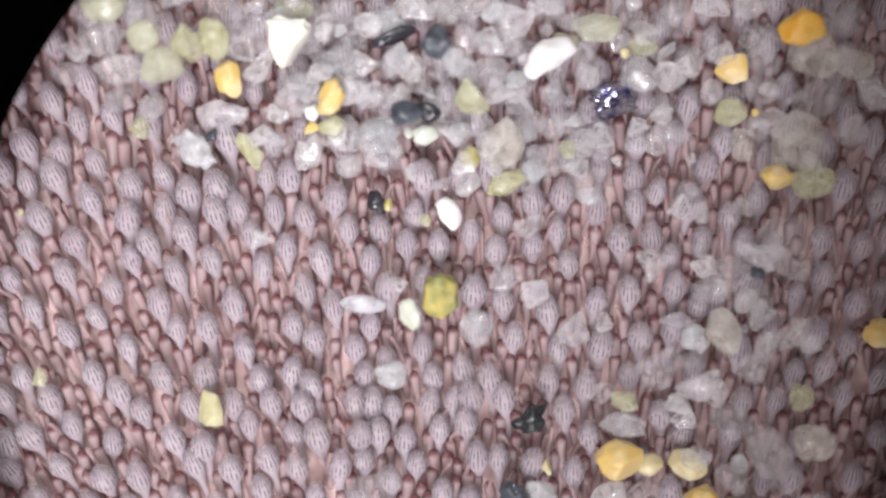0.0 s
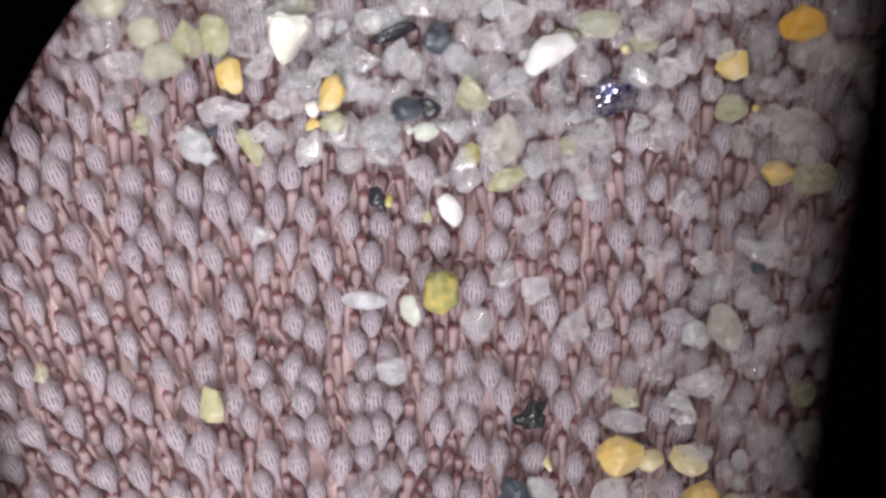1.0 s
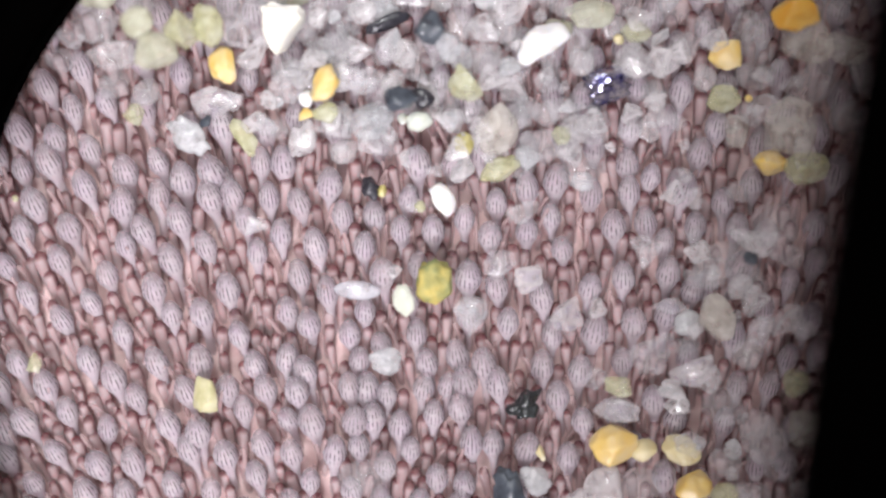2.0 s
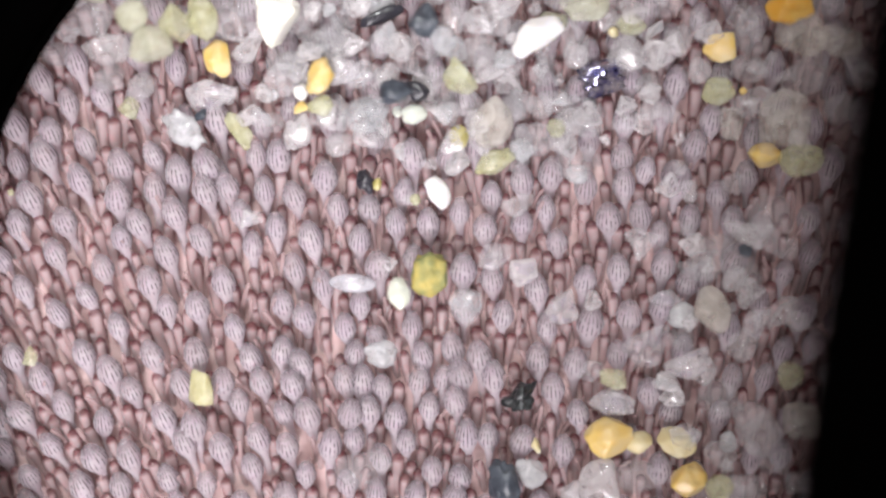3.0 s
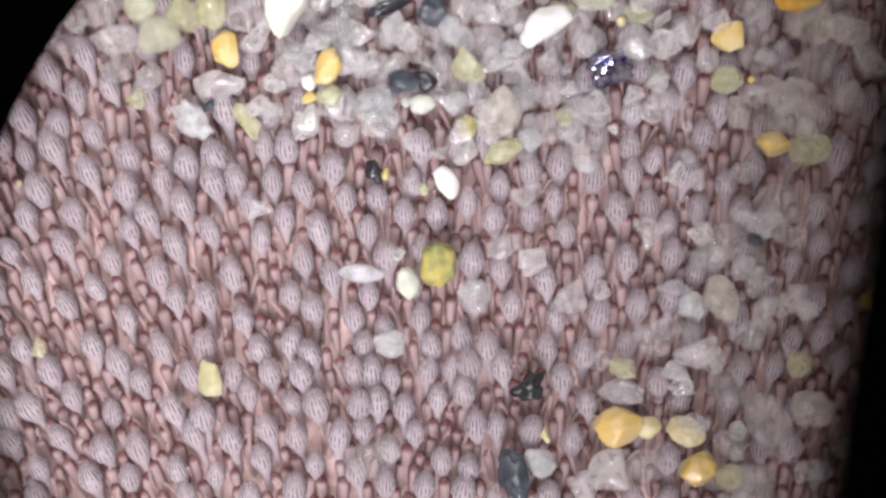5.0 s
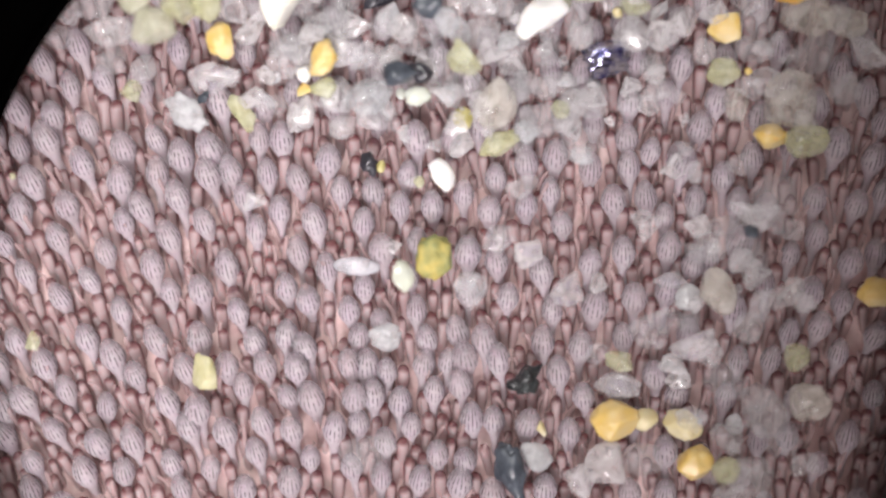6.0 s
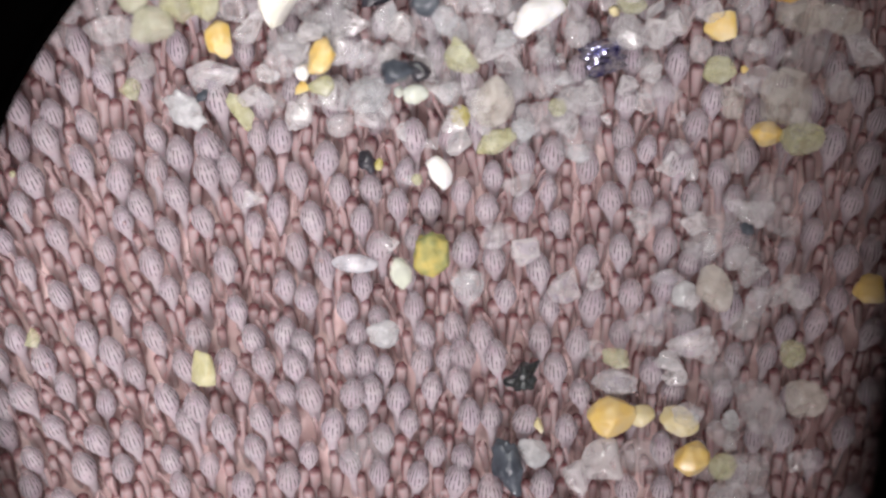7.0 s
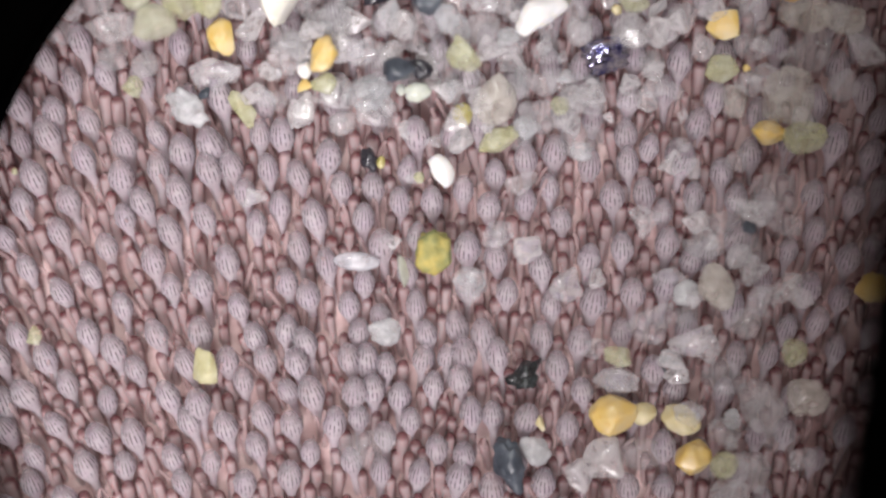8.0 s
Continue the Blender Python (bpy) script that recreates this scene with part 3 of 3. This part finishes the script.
sand_grain("lemon", -0.215, 0.625, 0.675, 0.126, 0.139, 0.092, 0)
sand_grain("bright", 0.040, 0.702, 0.641, 0.300, 0.400, 0.202, 8, lobes=((120, 0.8), (285, 0.7)))
sand_grain("facet", -2.040, 0.410, 0.630, 0.266, 0.228, 0.165, 0)
sand_grain("bubble", -0.911, -0.310, 0.627, 0.532, 0.215, 0.156, -3)
sand_grain("moss", -0.050, -0.208, 0.682, 0.467, 0.505, 0.340, 20)
sand_grain("milky", 0.373, -0.575, 0.648, 0.392, 0.455, 0.228, 15)
sand_grain("clear", -0.532, -0.095, 0.624, 0.266, 0.203, 0.147, 0)
sand_grain("clear", 0.223, 2.611, 0.968, 0.322, 0.372, 0.239, 0)
sand_grain("clear", 0.474, 2.593, 0.885, 0.324, 0.312, 0.230, 0)
sand_grain("milky", 0.099, 2.353, 1.031, 0.309, 0.371, 0.184, 0)
sand_grain("clear", 0.474, 2.266, 0.857, 0.449, 0.375, 0.276, 0)
sand_grain("bright", 1.150, 2.420, 0.845, 0.600, 0.500, 0.300, 0, lobes=((225, 0.7), (30, 0.8)))
sand_grain("cream", 1.298, 2.589, 0.707, 0.391, 0.302, 0.220, 20)
sand_grain("cream", 1.661, 2.774, 0.730, 0.579, 0.327, 0.239, 0)
sand_grain("lemon", 0.286, 1.982, 0.936, 0.385, 0.410, 0.285, 0)
sand_grain("clear", 0.603, 2.068, 0.747, 0.377, 0.314, 0.230, 0)
sand_grain("milky", 0.770, 2.184, 0.816, 0.250, 0.225, 0.132, 0)
sand_grain("clear", 0.809, 1.966, 0.649, 0.379, 0.316, 0.230, 0)
sand_grain("clear", 1.207, 2.092, 0.649, 0.316, 0.392, 0.230, 0)
sand_grain("clear", 1.555, 2.395, 0.652, 0.329, 0.506, 0.239, 0)
sand_grain("clear", 1.366, 1.726, 0.643, 0.430, 0.291, 0.211, -10)
sand_grain("cloudy", 0.633, 1.480, 0.787, 0.502, 0.602, 0.367, 0)
sand_grain("olive", 0.278, 1.335, 0.630, 0.228, 0.278, 0.165, 0)
sand_grain("lemon", 0.670, 1.050, 0.641, 0.493, 0.278, 0.202, 20)
sand_grain("milky", 0.259, 1.050, 0.631, 0.291, 0.316, 0.169, 0)
sand_grain("jet", 1.862, 1.980, 0.720, 0.560, 0.440, 0.320, 8, ridges=0.42)
sand_grain("clear", 2.118, 2.262, 0.796, 0.451, 0.414, 0.303, 0)
sand_grain("lemon", 2.173, 2.567, 0.851, 0.375, 0.250, 0.184, 0)
sand_grain("pale_amber", 1.991, 2.495, 0.704, 0.126, 0.126, 0.092, 0)
sand_grain("clear", 2.319, 1.590, 0.610, 0.165, 0.139, 0.101, 0)
sand_grain("clear", 2.127, 1.475, 0.624, 0.317, 0.203, 0.147, 0)
sand_grain("clear", 1.681, 1.587, 0.649, 0.392, 0.316, 0.230, 0)
sand_grain("lemon", 1.359, 1.422, 0.730, 0.226, 0.226, 0.165, 0)
sand_grain("clear", 1.610, 1.044, 0.734, 0.516, 0.415, 0.303, 0)
sand_grain("clear", 1.110, 1.299, 0.687, 0.441, 0.391, 0.285, 0)
sand_grain("clear", 1.907, 1.305, 0.608, 0.127, 0.127, 0.092, 0)
sand_grain("clear", 2.478, 2.239, 0.735, 0.390, 0.377, 0.276, 0)
sand_grain("clear", 0.133, 1.714, 0.638, 0.316, 0.266, 0.193, 0)
sand_grain("amber", 3.172, 2.332, 0.654, 0.367, 0.341, 0.248, 0)
sand_grain("lemon", 3.166, 1.840, 0.652, 0.392, 0.329, 0.239, 0)
sand_grain("clear", 3.517, 2.420, 0.788, 0.389, 0.376, 0.276, 0)
sand_grain("clear", 3.546, 2.105, 0.652, 0.518, 0.329, 0.239, 0)
sand_grain("orange", 3.900, 2.760, 0.969, 0.540, 0.440, 0.303, 0)
sand_grain("cloudy", 4.052, 2.458, 0.828, 0.575, 0.575, 0.422, 0)
sand_grain("clear", 4.087, 2.037, 0.687, 0.706, 0.492, 0.358, 0)
sand_grain("cloudy", 3.897, 1.510, 0.798, 0.614, 0.677, 0.450, 0)
sand_grain("amber", 3.706, 1.132, 0.643, 0.405, 0.291, 0.211, 0)
sand_grain("cloudy", 3.326, 1.492, 0.643, 0.291, 0.417, 0.211, 10)
sand_grain("lemon", 4.092, 1.080, 0.665, 0.518, 0.392, 0.285, 0)
sand_grain("cloudy", 4.503, 2.396, 0.732, 0.516, 0.377, 0.276, 0)
sand_grain("clear", 2.941, 2.594, 0.677, 0.227, 0.379, 0.165, 0)
sand_grain("clear", 3.449, 2.659, 0.663, 0.379, 0.392, 0.276, 0)
sand_grain("clear", 4.522, 1.648, 0.665, 0.392, 0.392, 0.285, 0)
sand_grain("amber", 3.440, 1.846, 0.706, 0.094, 0.094, 0.069, 0)
sand_grain("clear", 3.606, 1.724, 0.663, 0.392, 0.379, 0.276, 0)
sand_grain("facet", 0.670, -0.006, 0.649, 0.367, 0.316, 0.230, 0)
sand_grain("facet", 0.999, -0.183, 0.652, 0.329, 0.329, 0.239, 0)
sand_grain("facet", 1.427, -0.562, 0.665, 0.392, 0.417, 0.285, 0)
sand_grain("clear", 1.778, -0.500, 0.630, 0.228, 0.253, 0.165, 0)
sand_grain("clear", 0.924, 0.563, 0.638, 0.392, 0.266, 0.193, 0)
sand_grain("clear", 2.312, 0.133, 0.663, 0.379, 0.379, 0.276, 0)
sand_grain("milky", 1.573, 0.905, 0.857, 0.262, 0.225, 0.132, 0)
sand_grain("clear", 3.697, 0.440, 0.964, 0.571, 0.496, 0.367, 0)
sand_grain("clear", 3.464, 0.269, 0.832, 0.575, 0.313, 0.230, -15)
sand_grain("clear", 3.896, 0.101, 0.638, 0.380, 0.266, 0.193, 0)
sand_grain("slate", 3.430, 0.068, 0.905, 0.156, 0.156, 0.115, 0)
sand_grain("clear", 3.172, 0.132, 0.788, 0.389, 0.251, 0.184, 0)
sand_grain("clear", 3.029, -0.107, 0.712, 0.453, 0.378, 0.276, 0)
sand_grain("cloudy", 3.098, -0.593, 0.682, 0.429, 0.543, 0.312, 0)
sand_grain("clear", 3.436, -0.182, 0.786, 0.376, 0.376, 0.276, 0)
sand_grain("facet", 3.597, -0.748, 0.734, 0.327, 0.377, 0.239, 0)
sand_grain("clear", 3.543, -0.411, 0.663, 0.379, 0.379, 0.276, 0)
sand_grain("facet", 2.571, -0.462, 0.621, 0.393, 0.190, 0.138, 0)
sand_grain("milky", 2.772, -0.658, 0.631, 0.291, 0.316, 0.169, 0)
sand_grain("clear", 3.327, 0.816, 0.638, 0.266, 0.266, 0.193, 0)
sand_grain("amber", 4.828, -0.594, 0.654, 0.354, 0.341, 0.248, 0)
sand_grain("jet_dull", 0.954, -1.562, 0.654, 0.410, 0.360, 0.248, 0, lobes=((90, 0.35), (200, 0.35), (345, 0.45)))
sand_grain("slate", 0.790, -2.590, 0.699, 0.360, 0.690, 0.230, 6, lobes=((100, 0.3), (260, 0.35)))
sand_grain("milky", 1.082, -2.435, 0.637, 0.392, 0.329, 0.191, -15)
sand_grain("clear", 1.547, -2.685, 0.737, 0.289, 0.390, 0.211, 0)
sand_grain("amber", 1.950, -2.007, 0.729, 0.554, 0.466, 0.340, 10)
slider = sand_grain("pale_amber", 2.290, -2.080, 0.638, 0.329, 0.266, 0.193, 0)
sand_grain("pale_amber", 2.718, -2.079, 0.652, 0.455, 0.329, 0.239, -35)
sand_grain("amber", 2.848, -2.494, 0.668, 0.417, 0.404, 0.294, 0)
sand_grain("clear", 1.746, -1.291, 0.635, 0.291, 0.253, 0.184, 0)
sand_grain("lemon", 1.996, -1.366, 0.714, 0.302, 0.227, 0.165, 0)
sand_grain("facet", 1.998, -1.637, 0.649, 0.518, 0.316, 0.230, -15)
sand_grain("clear", 1.836, -2.492, 0.679, 0.454, 0.480, 0.331, 0)
sand_grain("clear", 2.261, -2.457, 0.663, 0.480, 0.379, 0.276, 0)
sand_grain("facet", 2.372, -1.003, 0.685, 0.555, 0.479, 0.349, 0)
sand_grain("facet", 2.804, -1.188, 0.737, 0.516, 0.377, 0.276, 0)
sand_grain("milky", 2.634, -1.399, 0.622, 0.367, 0.241, 0.140, -15)
sand_grain("pale_amber", 1.147, -2.123, 0.605, 0.114, 0.190, 0.083, 0)
sand_grain("milky", -0.595, -1.101, 0.637, 0.380, 0.329, 0.191, 0)
sand_grain("clear", -0.783, -2.393, 0.671, 0.707, 0.417, 0.303, 10)
sand_grain("straw", -2.618, -1.480, 0.643, 0.300, 0.430, 0.211, 10)
sand_grain("lemon", -4.522, -1.134, 0.619, 0.177, 0.228, 0.129, 0)
sand_grain("lemon", -4.750, 0.698, 0.595, 0.070, 0.082, 0.051, 0)
sand_grain("clear", 3.616, -1.908, 0.764, 0.515, 0.640, 0.377, 10)
sand_grain("clear", 3.193, -1.584, 0.676, 0.517, 0.442, 0.321, 0)
sand_grain("clear", 3.199, -2.206, 0.649, 0.392, 0.316, 0.230, 0)
sand_grain("lemon", 3.990, -1.334, 0.643, 0.291, 0.329, 0.211, 0)
sand_grain("cloudy", 4.140, -1.824, 0.676, 0.517, 0.442, 0.321, 0)
sand_grain("clear", 3.455, -2.640, 0.782, 0.514, 0.452, 0.331, 0)
sand_grain("clear", 3.252, -2.899, 0.665, 0.455, 0.392, 0.285, 0)
sand_grain("lemon", 3.148, -2.549, 0.883, 0.312, 0.312, 0.230, 0)
sand_grain("clear", -3.436, 2.912, 0.663, 0.505, 0.379, 0.276, 0)
sand_grain("cream", -3.750, 2.986, 0.948, 0.497, 0.435, 0.321, 0)
sand_grain("clear", -2.449, 2.941, 0.676, 0.530, 0.442, 0.321, 0)
sand_grain("cream", -1.693, 2.988, 0.657, 0.468, 0.354, 0.257, 0)
sand_grain("clear", -1.219, 2.897, 0.744, 0.503, 0.377, 0.276, 0)
sand_grain("clear", -3.057, 3.164, 0.663, 0.505, 0.379, 0.276, 0)
sand_grain("clear", -0.341, 3.038, 0.663, 0.505, 0.379, 0.276, 0)
sand_grain("clear", 0.291, 3.038, 0.663, 0.505, 0.379, 0.276, 0)
sand_grain("clear", 0.728, 2.831, 0.767, 0.502, 0.414, 0.303, 0)
sand_grain("clear", 1.112, 3.038, 0.663, 0.442, 0.379, 0.276, 0)
sand_grain("clear", 2.053, 2.967, 0.709, 0.504, 0.441, 0.321, 0)
sand_grain("clear", 2.564, 2.849, 0.663, 0.442, 0.379, 0.276, 0)
sand_grain("clear", 2.943, 3.101, 0.663, 0.442, 0.379, 0.276, 0)
sand_grain("clear", 3.384, 3.068, 0.671, 0.442, 0.417, 0.303, 0)
sand_grain("clear", 4.392, 2.909, 0.676, 0.568, 0.442, 0.321, 0)
sand_grain("clear", 4.771, 2.089, 0.676, 0.505, 0.442, 0.321, 0)
sand_grain("clear", -1.415, 2.660, 0.657, 0.379, 0.354, 0.257, 0)
sand_grain("clear", -1.037, 2.598, 0.649, 0.316, 0.316, 0.230, 0)
sand_grain("clear", 0.670, 2.598, 0.649, 0.379, 0.316, 0.230, 0)
sand_grain("clear", 0.860, 1.650, 0.649, 0.341, 0.316, 0.230, 0)
sand_grain("clear", 1.934, 2.661, 0.649, 0.316, 0.316, 0.230, 0)
sand_grain("clear", 2.724, 2.408, 0.649, 0.316, 0.379, 0.230, 0)
sand_grain("clear", 3.796, -2.267, 0.663, 0.379, 0.379, 0.276, 0)
sand_grain("clear", 3.891, -0.625, 0.663, 0.379, 0.379, 0.276, 0)
sand_grain("clear", 2.884, 0.133, 0.641, 0.316, 0.278, 0.202, 0)
sand_grain("clear", 2.757, -0.942, 0.641, 0.316, 0.278, 0.202, 0)
sand_grain("clear", 3.449, -1.004, 0.663, 0.379, 0.379, 0.276, 0)
sand_grain("clear", -0.594, 1.334, 0.643, 0.316, 0.291, 0.211, 0)
sand_grain("clear", -1.069, 1.239, 0.643, 0.316, 0.291, 0.211, 0)
sand_grain("clear", 1.429, 1.271, 0.643, 0.316, 0.291, 0.211, 0)
sand_grain("clear", 2.377, 1.903, 0.649, 0.316, 0.316, 0.230, 0)
sand_grain("clear", -0.152, 1.651, 0.635, 0.380, 0.253, 0.184, 0)


def loose_chips():
    """Small clear chips that fill the gaps of the sand bank (mm)."""
    rnd = random.Random(77)
    for _ in range(160):
        if rnd.random() < 0.82:
            x = rnd.uniform(-2.3, 2.6)
            y = rnd.uniform(0.9 + 0.25 * abs(x - 0.4), 3.1)
        else:
            x, y = rnd.uniform(2.6, 4.1), rnd.uniform(-2.8, 2.6)
        w = rnd.uniform(0.14, 0.34)
        sand_grain("clear" if rnd.random() < 0.85 else "milky", x, y, rnd.uniform(0.55, 0.85), w, w * rnd.uniform(0.7, 1.3), w * 0.6, rnd.uniform(0, 180))


loose_chips()
flake = sand_grain("flake", -0.385, -0.416, 0.95, 0.25, 0.37, 0.10, 0)
tagged(flake, "flat pale shell flake rocking on the spines", "shell flake")


# ---- the microscope's field stop, and an added vignette blade ----
def turned(rows, n=160):
    bm = bmesh.new()
    loops = []
    for q, z in rows:
        loops.append([bm.verts.new((q * MM * math.cos(2 * math.pi * i / n), q * MM * math.sin(2 * math.pi * i / n), z * MM)) for i in range(n)])
    for a, b in zip(loops, loops[1:] + loops[:1]):
        for i in range(n):
            bm.faces.new((a[i], a[(i + 1) % n], b[(i + 1) % n], b[i]))
    bmesh.ops.recalc_face_normals(bm, faces=bm.faces)
    return bm


def field_stop():
    r = 5.771
    ob = tagged(new("field_stop"), "matt black round field stop ring of the microscope", "field stop")
    part("lip", turned([(r, 0.0), (r + 0.03, 0.05), (r + 0.12, 0.06), (r + 0.12, -0.06), (r + 0.03, -0.05)]), BLACK, ob)
    part("ring", turned([(r + 0.122, 0.16), (r + 0.72, 0.16), (r + 0.72, -0.10), (r + 0.122, -0.10)]), BLACK, ob)
    return ob


stop = field_stop()


def vignette_blade():
    """A thin black blade, added for the vignette: its slightly hollow, rounded edge dims one side of the field."""
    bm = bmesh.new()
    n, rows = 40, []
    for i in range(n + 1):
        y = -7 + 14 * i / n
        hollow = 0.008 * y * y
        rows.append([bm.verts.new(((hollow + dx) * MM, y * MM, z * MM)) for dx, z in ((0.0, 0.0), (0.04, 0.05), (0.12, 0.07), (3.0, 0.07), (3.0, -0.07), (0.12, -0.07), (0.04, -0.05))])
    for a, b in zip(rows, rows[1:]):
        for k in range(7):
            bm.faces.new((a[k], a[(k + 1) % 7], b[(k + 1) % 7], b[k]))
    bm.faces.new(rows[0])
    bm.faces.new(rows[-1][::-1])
    bmesh.ops.recalc_face_normals(bm, faces=bm.faces)
    ob = tagged(new("vignette_blade"), "added matt black blade that stands for the dark edge of the view", "shade")
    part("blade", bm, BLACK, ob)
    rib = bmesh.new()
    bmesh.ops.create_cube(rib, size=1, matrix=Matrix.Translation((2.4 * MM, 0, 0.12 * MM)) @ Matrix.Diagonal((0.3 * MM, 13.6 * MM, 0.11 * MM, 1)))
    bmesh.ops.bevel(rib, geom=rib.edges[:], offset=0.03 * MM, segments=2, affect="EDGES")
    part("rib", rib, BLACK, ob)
    return ob


shade = vignette_blade()


def motions():
    # the stop stays with the viewer while the sand dollar drifts past below
    walk(stop, [
        (0, pose(0.584 * MM, -0.611 * MM, 1.30 * MM)),
        (0.5, pose(0.586 * MM, -0.639 * MM, 1.30 * MM)),
        (1, pose(0.595 * MM, -0.665 * MM, 1.30 * MM)),
        (1.5, pose(0.632 * MM, -0.726 * MM, 1.30 * MM)),
        (2, pose(0.675 * MM, -0.780 * MM, 1.30 * MM)),
        (3.5, pose(0.717 * MM, -0.878 * MM, 1.30 * MM)),
        (4, pose(0.658 * MM, -0.910 * MM, 1.30 * MM)),
        (4.5, pose(0.620 * MM, -0.929 * MM, 1.30 * MM)),
        (6, pose(0.636 * MM, -1.028 * MM, 1.30 * MM)),
        (6.5, pose(0.658 * MM, -1.043 * MM, 1.30 * MM)),
        (7, pose(0.672 * MM, -1.063 * MM, 1.30 * MM)),
        (7.5, pose(0.661 * MM, -1.060 * MM, 1.30 * MM)),
        (8, pose(0.645 * MM, -1.080 * MM, 1.30 * MM)),
    ])
    # the added blade slides in and out to follow the vignette at the dim side of the field
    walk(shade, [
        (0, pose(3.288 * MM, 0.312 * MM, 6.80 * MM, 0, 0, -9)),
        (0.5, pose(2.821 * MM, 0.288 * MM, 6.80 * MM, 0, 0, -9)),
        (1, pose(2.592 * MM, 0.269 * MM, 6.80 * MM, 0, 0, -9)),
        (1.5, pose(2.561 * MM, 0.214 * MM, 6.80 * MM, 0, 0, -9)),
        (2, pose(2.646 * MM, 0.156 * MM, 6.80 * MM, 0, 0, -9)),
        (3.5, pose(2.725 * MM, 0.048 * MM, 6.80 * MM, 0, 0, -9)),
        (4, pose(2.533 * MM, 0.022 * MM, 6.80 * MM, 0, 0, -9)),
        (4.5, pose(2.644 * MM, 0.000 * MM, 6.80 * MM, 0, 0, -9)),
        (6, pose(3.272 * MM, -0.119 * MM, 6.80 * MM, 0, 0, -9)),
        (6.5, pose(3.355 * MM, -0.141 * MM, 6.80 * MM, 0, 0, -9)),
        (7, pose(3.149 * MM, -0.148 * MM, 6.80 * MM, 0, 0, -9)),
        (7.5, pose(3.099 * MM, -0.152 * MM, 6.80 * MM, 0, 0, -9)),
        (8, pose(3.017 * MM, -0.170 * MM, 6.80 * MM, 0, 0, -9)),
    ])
    # the flake rocks, catches the light and tips on its edge
    base = (-0.385 * MM, -0.416 * MM, 0.95 * MM)
    walk(flake, [(t, pose(*base, rx, ry, 12)) for t, rx, ry in (
        (0.0, 8, -34), (1.0, 8, -38), (2.0, 4, -24), (3.5, -6, 4), (4.5, -6, 8), (5.8, -10, 12), (6.6, -12, 14), (7.0, -10, 16), (7.25, -4, 45), (7.5, 0, 66), (8.0, 0, 70))])

    # a small straw grain slips a little way between its neighbours
    walk(slider, [(t, pose(2.290 * MM, y * MM, 0.638 * MM, 4, -3, 0)) for t, y in ((0.0, -2.085), (4.0, -2.080), (4.6, -2.050), (6.5, -2.020), (8.0, -2.015))])


motions()
